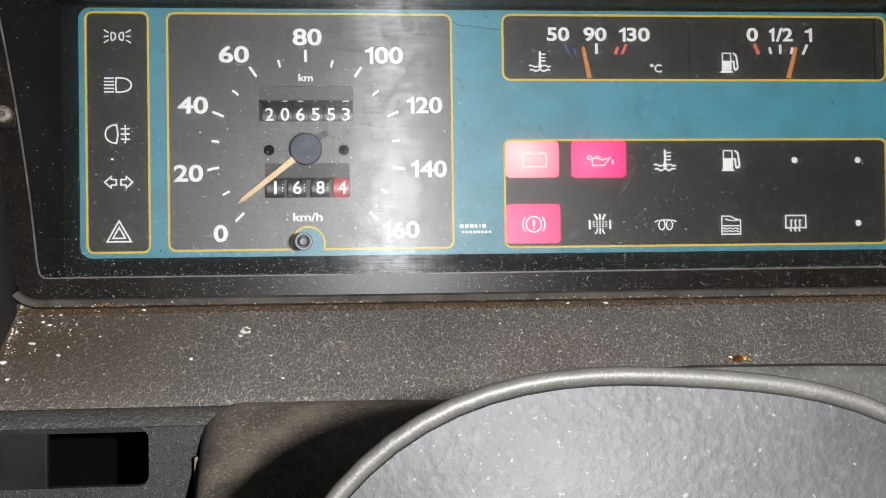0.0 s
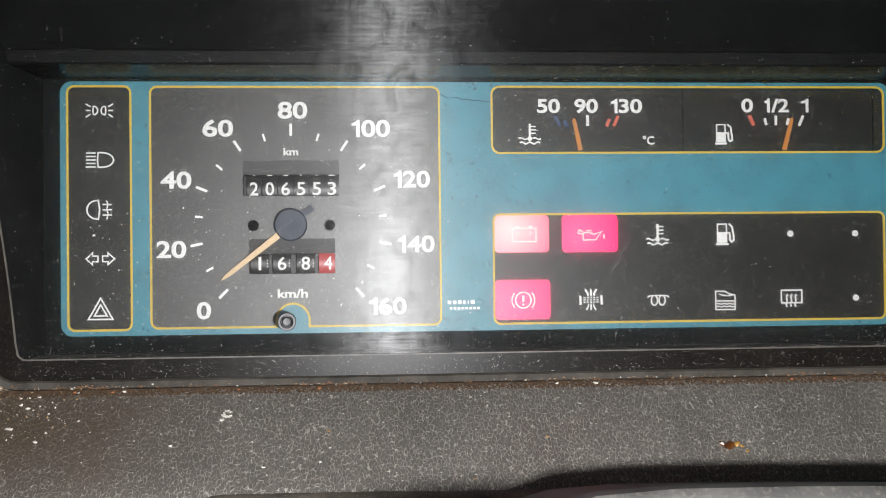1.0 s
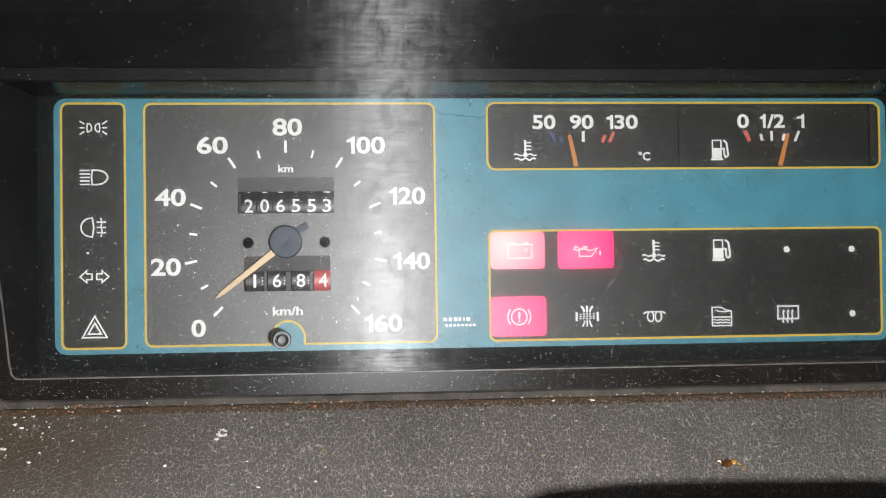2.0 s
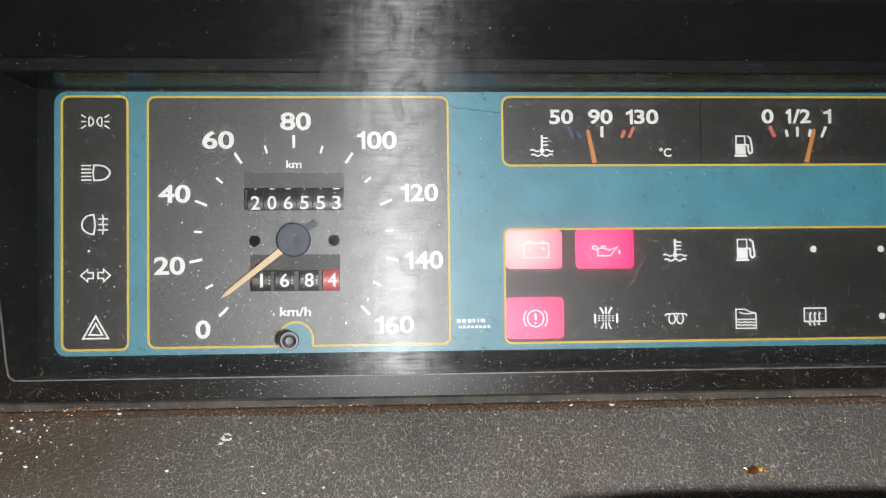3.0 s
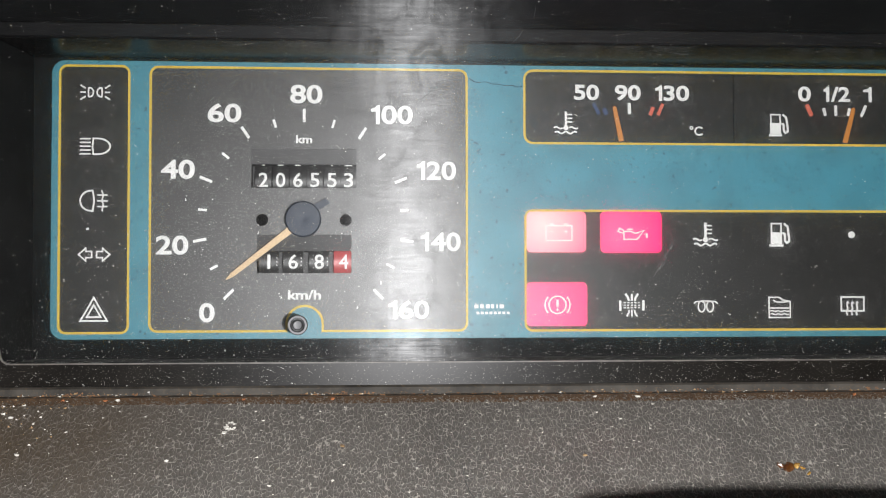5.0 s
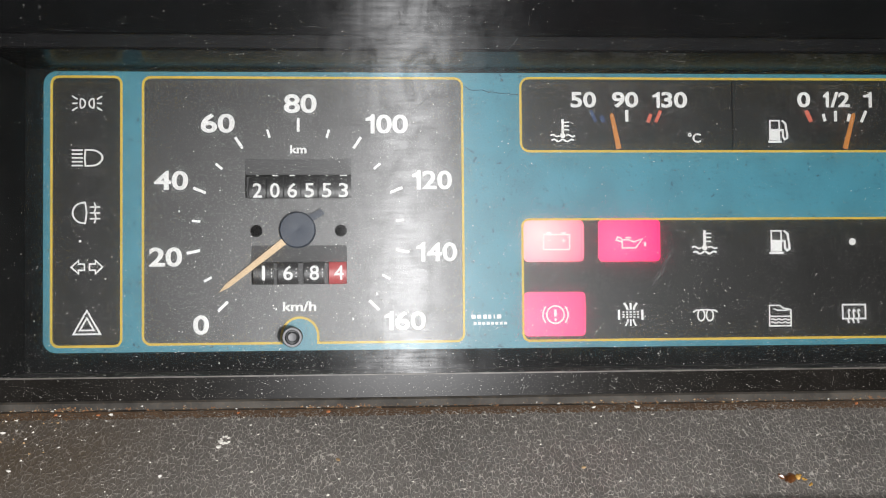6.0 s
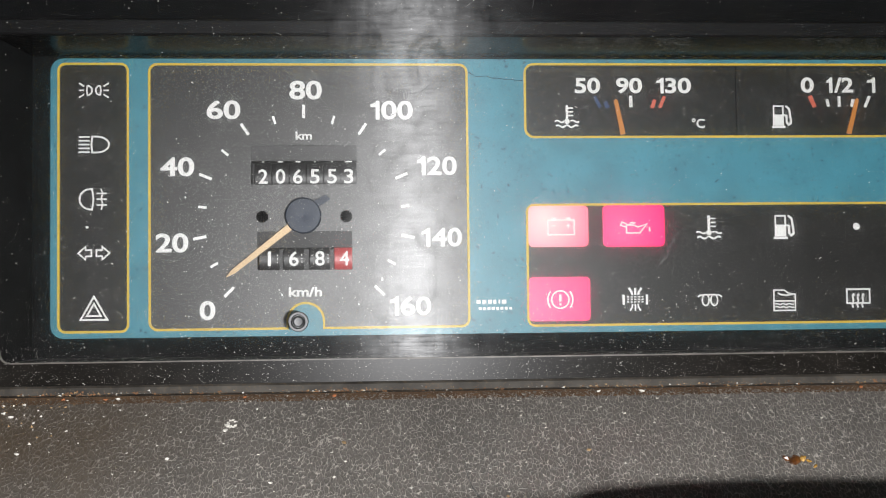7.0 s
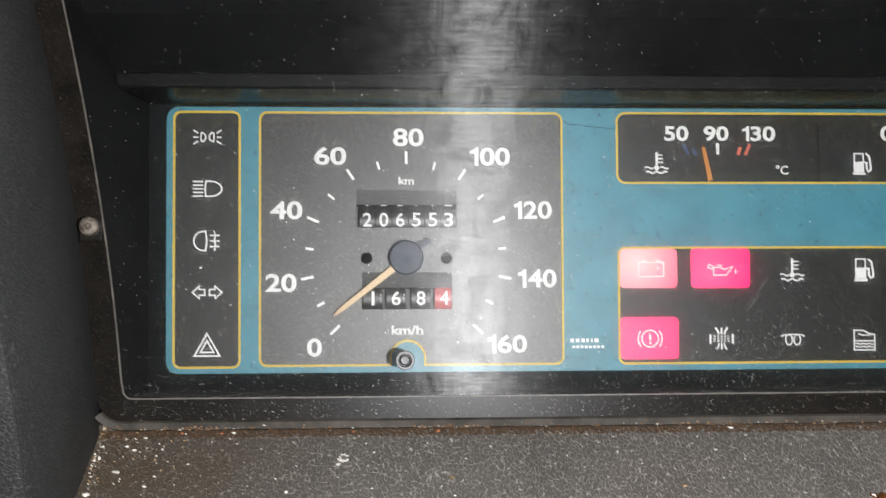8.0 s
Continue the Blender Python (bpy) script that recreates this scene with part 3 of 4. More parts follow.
# side screw in its notch
bm = bmesh.new()
box(bm, -103.6, -96.2, cover_y(9) - 1.2, cover_y(9) + 1.5, 4.6, 13.4, 0.6)
part("screw_seat", bm, BEZEL, cluster, "small moulded screw seat")
bm = bmesh.new()
lathe(bm, [(0, -37.6), (0.7, -37.6), (1.0, -38.5), (2.3, -38.4), (2.9, -37.9), (3.0, -37.2), (3.0, -34)], -99.8, 9.2, 24)
smooth(part("screw", bm, STEEL, cluster, "dull metal fixing screw"))

# ---- speedometer ----
ODO = rounded(-17.1, 17.5, 10.8, 23.8, 0.3, 1)
TRIP = rounded(-15.2, 15.9, -17.4, -4.7, 0.3, 1)
dial = part("speedometer_dial", plate(grown(SPEEDO, 0.4), [ODO, TRIP, circle(-13.6, 0.2, 2.0), circle(14.0, 0.2, 2.0)], 0.6, -0.1), DIAL, cluster, "grainy black speedometer dial")
for cx in (-13.6, 14.0):
    bm = bmesh.new()
    lathe(bm, [(2.3, 0.5), (2.3, 1.1), (0, 1.1)], cx, 0.2, 20)
    part("dial_hole", bm, HOLE_SHADE, dial, "round hole in the dial")
NUMERALS = (("0", -31.5, -30.4, 5.1), ("20", -42.9, -8.2, 10.6), ("40", -41.1, 16.8, 11.0), ("60", -26.0, 35.6, 11.0), ("80", 0.9, 42.1, 10.7),
            ("100", 29.3, 35.4, 14.0), ("120", 44.2, 16.8, 13.2), ("140", 45.6, -7.0, 13.4), ("160", 35.0, -29.6, 13.6))
for body, cx, cz, wid in NUMERALS:
    part("numeral", numeral(body, cx, cz, 6.3, wid, -0.16, 0.025), WHITE, dial)
for v in range(0, 161, 10):
    a = radians(225 - v * 270 / 160)
    r0, r1 = (32.6, 37.0) if v % 20 == 0 else (32.0, 34.8)
    if v == 150:
        r0, r1 = 31.0, 34.0
    bm = bmesh.new()
    ribbon(bm, [(0.2 + r * math.cos(a), 0.2 + r * math.sin(a)) for r in (r0, r1)], 0.92 if v % 20 == 0 else 0.78, -0.12)
    part("tick", bm, WHITE, dial)
part("unit_km", writing("km", 0.2, 27.0, 2.7, 5.4, -0.16, 0.03), WHITE, dial)
part("unit_kmh", writing("km/h", 0.4, -24.6, 3.2, 10.9, -0.16, 0.03), WHITE, dial)

# distance counters: a sloping well above and turned drums behind each window
for win, xs, digits, zc, name in ((ODO, (-13.3, -7.6, -1.9, 3.7, 9.4, 14.9), "206553", 13.6, "odometer"), (TRIP, (-11.4, -3.4, 5.2, 13.3), "1684", -13.6, "trip_counter")):
    x0, x1 = min(p[0] for p in win), max(p[0] for p in win)
    z0, z1 = min(p[1] for p in win), max(p[1] for p in win)
    zr = z0 + (8.0 if name == "odometer" else 7.4)
    bm = bmesh.new()
    sheet(bm, [[V(x0, 0.5, z1), V(x1, 0.5, z1)], [V(x0, 1.4, zr), V(x1, 1.4, zr)], [V(x0, 5.5, zr - 0.4), V(x1, 5.5, zr - 0.4)], [V(x0, 5.5, z0), V(x1, 5.5, z0)], [V(x0, 0.5, z0), V(x1, 0.5, z0)]], V(0, 0.4, 0))
    part(name + "_well", bm, WELL, dial, "dark well of the distance counter")
    pitch = xs[1] - xs[0]
    for i, (x, d) in enumerate(zip(xs, digits)):
        wide = pitch - 0.4 if name == "odometer" else 6.6
        bm = bmesh.new()
        ring = [(1.5 + 8.0 - 8.0 * math.cos(radians(a)), zc + 8.0 * math.sin(radians(a))) for a in range(-36, 37, 6)]
        sheet(bm, [[V(x - wide / 2, y, z), V(x + wide / 2, y, z)] for y, z in ring], V(0, 1.0, 0))
        red = name == "trip_counter" and i == 3
        smooth(part("counter_drum", bm, DRUM_RED if red else DRUM, dial, "red counter drum" if red else ""))
        thin = 0.9 if d == "1" else 3.1
        if d == "1":
            bm = bmesh.new()
            solid(bm, [(x - 0.5, zc - 2.4), (x + 0.5, zc - 2.4), (x + 0.5, zc + 2.4), (x - 0.5, zc + 2.4)], 1.45)
            part("counter_digit", bm, WHITE, dial)
        else:
            part("counter_digit", writing(d, x, zc, 4.8, thin, 1.38, 0.012), WHITE, dial)
        if name == "odometer":
            bm = bmesh.new()
            bit = (0.8, 2.0, 2.0, 0.6, 0.6, 2.6)[i]
            solid(bm, [(x - bit / 2, 18.35), (x + bit / 2, 18.35), (x + bit / 2 * 0.8, 18.75), (x - bit / 2 * 0.8, 18.75)], 2.15)
            part("digit_edge", bm, WHITE, dial)
        elif not red:
            bm = bmesh.new()
            for k in (-1, 0, 1):
                solid(bm, [(x + 2.5, zc + k * 1.2 - 0.2), (x + 2.8, zc + k * 1.2 - 0.2), (x + 2.8, zc + k * 1.2 + 0.2), (x + 2.5, zc + k * 1.2 + 0.2)], 1.5)
            part("drum_teeth", bm, WHITE, dial)

# needle and hub
aim = Vector((-24.9, -19.5)).normalized()
side = Vector((-aim.y, aim.x))
bm = bmesh.new()
solid(bm, [tuple(aim * 5.0 + side * 1.15), tuple(aim * 29.0 + side * 0.75), tuple(aim * 31.8 + side * 0.1), tuple(aim * 31.8 - side * 0.1), tuple(aim * 29.0 - side * 0.75), tuple(aim * 5.0 - side * 1.15)], -3.0, 0.7)
needle = part("needle", bm, CREAM, dial, "cream speedometer needle")
bm = bmesh.new()
lathe(bm, [(5.9, -1.6), (5.9, -3.9), (5.5, -4.4), (0.5, -4.6), (0, -4.45)], 0, 0.3, 40)
solid(bm, [(3.2, 4.9), (4.9, 3.2), (8.9, 5.6), (7.4, 7.2)], -2.4, 0.8)
smooth(part("needle_hub", bm, HUB, needle, "dark blue-black needle hub with tail"), 35)

# paint chips lying on the dial
for x, z, r in ((25.7, -20.6, 0.7), (-7.2, -25.4, 0.45), (17.9, -28.8, 0.5), (-38.5, 6.8, 0.4), (-9.2, 31.2, 0.4)):
    bm = bmesh.new()
    solid(bm, [(x - 0.5 * r, z - r), (x + 0.6 * r, z - 0.7 * r), (x + 0.4 * r, z + 0.2 * r), (x - 0.3 * r, z + r)], -0.12, 0.2)
    part("paint_chip", bm, WHITE, dial, "tiny loose white paint chip")

# trip reset knob standing out through the cover
bm = bmesh.new()
lathe(bm, [(2.0, 0), (2.0, -12), (2.95, -13), (3.15, -20.5), (2.95, -21.6), (2.3, -21.6), (2.1, -20.8), (2.1, -17.5), (1.7, -17.5), (1.7, -20.2), (1.3, -20.7), (0, -20.6)], -1.0, -34.0, 32)
smooth(part("reset_knob", bm, KNOB, cluster, "small hollow dark trip reset knob"), 35)


# ---- printed symbols: each one a mesh of white lines ----
def sidelights(bm, x, z, y):
    for s in (-1, 1):
        ribbon(bm, [(x + s * 2.1, z - 1.4), (x + s * 2.25, z), (x + s * 2.1, z + 1.4)] + [(x + s * (1.9 - 1.3 * math.sin(a)), z + 1.5 * math.cos(a)) for a in [math.pi * i / 10 for i in range(11)]], 0.5, y, True)
        for dz0, dz1 in ((1.3, 2.4), (0, 0), (-1.3, -2.4)):
            ribbon(bm, [(x + s * 3.1, z + dz0), (x + s * 4.8, z + dz1)], 0.5, y)


def high_beam(bm, x, z, y):
    ribbon(bm, [(x - 0.5, z - 2.6), (x - 0.8, z), (x - 0.5, z + 2.6)] + [(x + 0.9 + 4.0 * math.sin(a), z + 2.6 * math.cos(a)) for a in [math.pi * i / 12 for i in range(13)]], 0.55, y, True)
    for k in range(5):
        ribbon(bm, [(x - 4.9, z + 2.5 - 1.25 * k), (x - 1.4, z + 2.5 - 1.25 * k)], 0.5, y)


def rear_fog(bm, x, z, y):
    ribbon(bm, [(x - 0.6, z - 3.4), (x - 0.1, z), (x - 0.6, z + 3.4)] + [(x - 1.2 - 3.4 * math.sin(a), z + 3.3 * math.cos(a)) for a in [math.pi * (i + 1) / 12 for i in range(11)]], 0.55, y, True)
    for dz in (1.9, 0, -1.9):
        ribbon(bm, [(x + 0.9, z + dz), (x + 4.2, z + dz)], 0.5, y)
    ribbon(bm, [(x + 2.3, z + 3.4), (x + 2.8, z + 1.9), (x + 2.4, z + 0.3), (x + 2.8, z - 1.5), (x + 2.4, z - 3.4)], 0.45, y - 0.01)


def turn_arrows(bm, x, z, y):
    for s in (-1, 1):
        ribbon(bm, [(x + s * 5.0, z), (x + s * 2.7, z + 2.1), (x + s * 2.7, z + 1.0), (x + s * 0.8, z + 1.0), (x + s * 0.8, z - 1.0), (x + s * 2.7, z - 1.0), (x + s * 2.7, z - 2.1)], 0.5, y, True)


def hazard(bm, x, z, y):
    for r in (1.0, 0.52):
        ribbon(bm, [(x, z - 1.0 + 5.0 * r), (x + 4.3 * r, z - 1.0 - 2.6 * r), (x - 4.3 * r, z - 1.0 - 2.6 * r)], 0.55, y, True)


def wave(x0, x1, z, rise, humps):
    return [(x0 + (x1 - x0) * i / 24, z + rise * math.sin(2 * math.pi * humps * i / 24)) for i in range(25)]


def coolant(bm, x, z, y):
    ribbon(bm, [(x, z - 1.6), (x, z + 4.2)], 0.9, y)
    solid(bm, circle(x, z - 1.9, 1.0, 14), y - 0.01)
    for dz in (3.1, 1.7, 0.3):
        ribbon(bm, [(x + 0.4, z + dz), (x + 2.4, z + dz)], 0.5, y - 0.02)
    for x0, x1 in ((x - 4.6, x - 1.2), (x + 1.2, x + 4.6)):
        ribbon(bm, wave(x0, x1, z - 1.9, 0.35, 1), 0.55, y)
    ribbon(bm, wave(x - 4.2, x + 4.2, z - 3.7, 0.4, 2.5), 0.6, y)


def fuel_pump(bm, x, z, y):
    ribbon(bm, [(x - 3.0, z - 3.4), (x - 3.0, z + 4.0), (x + 0.6, z + 4.0), (x + 0.6, z - 3.4)], 0.55, y)
    solid(bm, [(x - 3.2, z - 3.4), (x + 0.8, z - 3.4), (x + 0.8, z + 0.8), (x - 3.2, z + 0.8)], y - 0.01)
    solid(bm, [(x - 3.8, z - 4.3), (x + 1.4, z - 4.3), (x + 1.4, z - 3.5), (x - 3.8, z - 3.5)], y)
    ribbon(bm, [(x + 0.7, z + 0.6), (x + 1.9, z + 0.4), (x + 2.0, z - 2.2), (x + 2.7, z - 3.0), (x + 3.6, z - 2.4), (x + 3.5, z - 0.6), (x + 3.2, z + 1.2), (x + 3.0, z + 2.9), (x + 1.6, z + 4.1)], 0.75, y - 0.02)


def battery(bm, x, z, y):
    ribbon(bm, [(x - 4.4, z - 2.6), (x + 4.4, z - 2.6), (x + 4.4, z + 2.3), (x - 4.4, z + 2.3)], 0.45, y, True)
    for s in (-1, 1):
        solid(bm, [(x + s * 2.4 - 0.8, z + 2.5), (x + s * 2.4 + 0.8, z + 2.5), (x + s * 2.4 + 0.8, z + 3.2), (x + s * 2.4 - 0.8, z + 3.2)], y - 0.01)
        ribbon(bm, [(x + s * 2.4 - 0.7, z + 0.4), (x + s * 2.4 + 0.7, z + 0.4)], 0.35, y)
    ribbon(bm, [(x + 2.4, z - 0.3), (x + 2.4, z + 1.1)], 0.35, y - 0.01)


def oil_can(bm, x, z, y):
    ribbon(bm, [(x - 2.9, z + 1.0), (x - 2.9, z - 1.7), (x + 1.6, z - 1.7), (x + 4.0, z + 1.3), (x + 1.0, z + 0.3), (x - 0.6, z + 1.0)], 0.45, y, True)
    ribbon(bm, [(x - 2.9, z + 0.3), (x - 4.9, z + 0.9), (x - 4.4, z + 2.0), (x - 2.9, z + 1.3)], 0.45, y - 0.01)
    ribbon(bm, [(x - 1.8, z + 1.7), (x + 0.2, z + 1.7)], 0.45, y)
    ribbon(bm, [(x + 4.9, z + 0.3), (x + 4.9, z - 1.2)], 0.6, y)


def brake(bm, x, z, y):
    ribbon(bm, circle(x, z, 2.9, 28), 0.5, y, True)
    for a0, a1 in ((-40, 40), (140, 220)):
        ribbon(bm, circle(x, z, 4.2, 10, a0, a1), 0.5, y)
    ribbon(bm, [(x, z + 1.7), (x, z - 0.6)], 0.75, y)
    solid(bm, circle(x, z - 1.6, 0.42, 10), y)


def filter_mark(bm, x, z, y):
    for s in (-1, 1):
        solid(bm, [(x + s * 4.2 - 0.4, z - 1.9), (x + s * 4.2 + 0.4, z - 1.9), (x + s * 4.2 + 0.4, z + 1.7), (x + s * 4.2 - 0.4, z + 1.7)], y)
    for dz in (0.9, 0.0, -0.9):
        for k in range(5):
            cx = x - 2.6 + 1.3 * k
            solid(bm, [(cx - 0.4, z + dz - 0.22), (cx + 0.4, z + dz - 0.22), (cx + 0.4, z + dz + 0.22), (cx - 0.4, z + dz + 0.22)], y)
    for k in (-1, 0, 1):
        ribbon(bm, [(x + k * 1.1, z + 1.6), (x + k * 1.3, z + 2.6), (x + k * 2.3, z + 4.1)], 0.75, y)
        ribbon(bm, [(x + k * 1.0, z - 1.6), (x + k * 1.1, z - 2.6), (x + k * 1.9, z - 4.0)], 0.55, y)


def glow_coil(bm, x, z, y):
    ribbon(bm, [(x - 4.4, z + 1.0), (x - 3.4, z + 1.7), (x - 2.2, z + 1.7)], 0.5, y)
    ribbon(bm, [(x + 4.4, z + 1.0), (x + 3.4, z + 1.7), (x + 2.2, z + 1.7)], 0.5, y)
    for s in (-1, 1):
        ribbon(bm, [(x + s * 1.55 + 1.25 * math.sin(a), z - 0.1 + 1.95 * math.cos(a)) for a in [2 * math.pi * i / 20 for i in range(20)]], 0.5, y - 0.01, True)
    ribbon(bm, [(x - 1.4, z + 1.85), (x + 1.4, z + 1.85)], 0.45, y - 0.02)


def washer_tank(bm, x, z, y):
    ribbon(bm, [(x - 3.9, z - 3.5), (x - 3.9, z + 3.8), (x - 0.2, z + 3.8), (x + 1.2, z + 2.8), (x + 3.9, z + 2.2), (x + 3.9, z - 3.5)], 0.5, y, True)
    ribbon(bm, [(x - 2.4, z + 2.7), (x - 1.0, z + 2.1), (x + 1.4, z + 2.0), (x + 3.7, z + 2.4)], 0.5, y - 0.01)
    ribbon(bm, [(x - 3.6, z - 0.1), (x + 3.6, z - 0.1)], 0.5, y - 0.01)
    for dz in (-1.2, -2.3):
        ribbon(bm, wave(x - 3.4, x + 3.4, z + dz, 0.22, 3), 0.45, y - 0.01)


def rear_screen(bm, x, z, y):
    ribbon(bm, [(x - 4.2, z - 1.8), (x + 4.2, z - 1.8), (x + 4.2, z + 3.2), (x - 4.2, z + 3.2)], 0.6, y, True)
    for k in (-1, 0, 1):
        cx = x + k * 1.8
        ribbon(bm, [(cx - 0.1, z - 3.4), (cx - 0.5, z - 2.2), (cx, z - 0.9), (cx - 0.3, z + 0.4), (cx, z + 1.2)], 0.6, y - 0.01)
        solid(bm, [(cx - 0.75, z + 0.9), (cx + 0.75, z + 0.9), (cx, z + 1.9)], y - 0.02)


def dot(bm, x, z, y):
    solid(bm, circle(x, z, 1.25, 16), y)


def symbol(draw, name, x, z, y, parent, size=1.0):
    bm = bmesh.new()
    draw(bm, 0, 0, y)
    bm.transform(Matrix.Translation(V(x, 0, z)) @ Matrix.Diagonal((size, 1, size, 1)))
    return part(name, bm, WHITE, parent)


indicator = part("indicator_panel", plate(grown(INDICATORS, 0.4), [], 0.6, -0.1), PANEL_BLACK, cluster, "black indicator strip with white symbols")
for draw, name, z in ((sidelights, "sidelight_symbol", 42.0), (high_beam, "high_beam_symbol", 24.2), (rear_fog, "rear_fog_symbol", 6.3), (turn_arrows, "turn_arrow_symbol", -11.3), (hazard, "hazard_symbol", -29.4)):
    symbol(draw, name, -68.0, z, -0.12, indicator)
symbol(lambda bm, x, z, y: solid(bm, [(x - 0.45, z - 0.35), (x + 0.45, z - 0.35), (x + 0.45, z + 0.35), (x - 0.45, z + 0.35)], y), "printed_speck", -70.2, -2.9, -0.12, indicator)

warning = part("warning_panel", plate(grown(WARNINGS, 0.4), [], 0.6, -0.1), PANEL_BLACK, cluster, "black warning lamp panel with white symbols")
for mat, x0, x1, z0, z1, draw, name, cx, cz in ((LIT_BATTERY, 74.5, 94.6, -10.5, 3.2, battery, "battery_symbol", 85.4, -3.9), (LIT_OIL, 99.6, 120.4, -10.6, 3.3, oil_can, "oil_symbol", 110.4, -4.4), (LIT_BRAKE, 74.3, 94.9, -35.2, -20.6, brake, "brake_symbol", 84.8, -28.1)):
    bm = bmesh.new()
    solid(bm, rounded(x0, x1, z0, z1, 1.6), -0.12, 0.6)
    lens = part("lit_lamp", bm, mat, warning, "red warning lamp, lit")
    symbol(draw, name, cx, cz, -0.74, lens)
for draw, name, cx, cz in ((coolant, "coolant_symbol", 135.7, -4.3), (fuel_pump, "fuel_symbol", 161.4, -4.4), (dot, "dot_symbol", 186.6, -4.4), (dot, "dot_symbol", 211.8, -4.5),
                           (filter_mark, "filter_symbol", 110.2, -28.3), (glow_coil, "glow_coil_symbol", 135.6, -28.7), (washer_tank, "tank_symbol", 161.2, -29.3), (rear_screen, "rear_screen_symbol", 186.7, -28.7), (dot, "dot_symbol", 211.7, -28.8)):
    symbol(draw, name, cx, cz, -0.12, warning, 0.94)

# ---- temperature and fuel gauges, set a little deeper ----
bm = bmesh.new()
box(bm, 73.0, 146.0, 0.9, 1.4, 26.9, 51.4)
temperature = part("temperature_gauge", bm, PANEL_BLACK, cluster, "black coolant temperature gauge")
bm = bmesh.new()
box(bm, 146.4, 219.5, 0.9, 1.4, 26.9, 51.4)
box(bm, 220.2, 224.2, 0.4, 1.4, 26.9, 51.4)
fuel = part("fuel_gauge", bm, PANEL_BLACK, cluster, "black fuel gauge")
GY = 0.86
for body, cx, wid in (("50", 95.3, 8.6), ("90", 109.5, 8.9), ("130", 124.8, 11.8)):
    part("numeral", numeral(body, cx, 43.8, 5.3, wid, GY - 0.06, 0.026), WHITE, temperature)
part("unit_c", writing("°C", 133.0, 31.0, 3.3, 4.5, GY - 0.06, 0.02), WHITE, temperature)
for body, cx, wid in (("0", 171.0, 4.5), ("1/2", 182.4, 9.3), ("1", 193.3, 2.9)):
    part("numeral", numeral(body, cx, 44.0, 5.2, wid, GY - 0.06, 0.026, 0.27), WHITE, fuel)


def slant(x, z, lean, length, wide, mat, parent):
    bm = bmesh.new()
    d = Vector((math.sin(radians(lean)), math.cos(radians(lean)))) * length / 2
    ribbon(bm, [(x - d.x, z - d.y), (x + d.x, z + d.y)], wide, GY)
    part("tick", bm, mat, parent)


for x, z, lean, length, wide, mat in ((98.6, 38.3, -27, 4.2, 1.1, BLUE_PRINT), (101.7, 37.3, -24, 2.4, 1.4, BLUE_PRINT), (110.0, 38.4, 0, 3.9, 1.1, WHITE), (117.7, 37.6, 22, 3.0, 1.2, RED_PRINT), (120.7, 38.2, 24, 4.2, 1.1, RED_PRINT)):
    slant(x, z, lean, length, wide, mat, temperature)
for x, z, lean, length, wide, mat in ((172.6, 38.4, -24, 4.2, 1.4, RED_PRINT), (178.0, 37.9, -14, 2.6, 1.0, WHITE), (182.0, 38.4, 0, 3.6, 1.0, WHITE), (186.6, 37.9, 14, 2.6, 1.0, WHITE), (191.8, 38.3, 24, 4.2, 1.0, WHITE)):
    slant(x, z, lean, length, wide, mat, fuel)
symbol(coolant, "coolant_symbol", 88.2, 33.4, GY, temperature, 0.9)
symbol(fuel_pump, "fuel_symbol", 161.8, 33.2, GY, fuel, 0.9)
for (x0, z0), (x1, z1), parent in (((107.0, 27.2), (104.7, 38.6), temperature), ((184.8, 27.2), (187.9, 38.8), fuel)):
    bm = bmesh.new()
    d = (Vector((x1, z1)) - Vector((x0, z0))).normalized()
    s = Vector((-d.y, d.x))
    a, b = Vector((x0, z0)), Vector((x1, z1))
    solid(bm, [tuple(a + s * 0.85), tuple(a - s * 0.85), tuple(b - s * 0.65), tuple(b + d * 0.6), tuple(b + s * 0.65)], 0.3, 0.5)
    part("needle", bm, ORANGE, parent, "orange gauge needle")

# ---- dashboard ----
dash = thing("dashboard", (40, -40, -110), "dark grey grained plastic dashboard with crumbs on its ledge", "dashboard")


def shelf_z(y):
    return 0.6205 * y - 47.3


PROFILE = [(4, -45), (-10, shelf_z(-10)), (-35, shelf_z(-35)), (-54, shelf_z(-54)), (-59.2, shelf_z(-59.2)), (-61.0, shelf_z(-61) - 0.25), (-62.2, shelf_z(-62.2) - 0.7)]
ROLLED = [PROFILE[-1], (-63.6, -86.9), (-65.2, -87.9), (-66.8, -89.2), (-68.0, -90.5), (-68.7, -91.8)]
bm = bmesh.new()
sheet(bm, [[V(x, y, z) for x in range(-420, 561, 20)] for y, z in PROFILE], V(0, 2.5, -2.0))
smooth(part("ledge", bm, SKIN, dash, "grained grey ledge below the cluster"), 60)
bm = bmesh.new()
sheet(bm, [[V(x, y, z) for x in range(-420, 561, 20)] for y, z in ROLLED], V(0, 2.5, -2.0))
smooth(part("ledge_front", bm, ROLL, dash, "smoother grey rolled front of the ledge"), 60)
front = part("lower_panel", plate([(-420, -260), (560, -260), (560, -90.6), (-420, -90.6)], [rounded(-128, -49.0, -110.4, -92.3, 3.5)], 4.0, 0), SKIN_SIDE, dash, "grey lower dash panel with switch opening")
front.data.transform(Matrix.Translation(V(0, -68, 0)))
bm = bmesh.new()
box(bm, -132, -80.0, -66.5, -62.5, -114, -92, 0.8)
part("switch_blank", bm, BLANK, dash, "grey blanking plate in the opening")
# black sheet added behind the empty opening, where there is only shade
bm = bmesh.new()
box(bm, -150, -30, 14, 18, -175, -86)
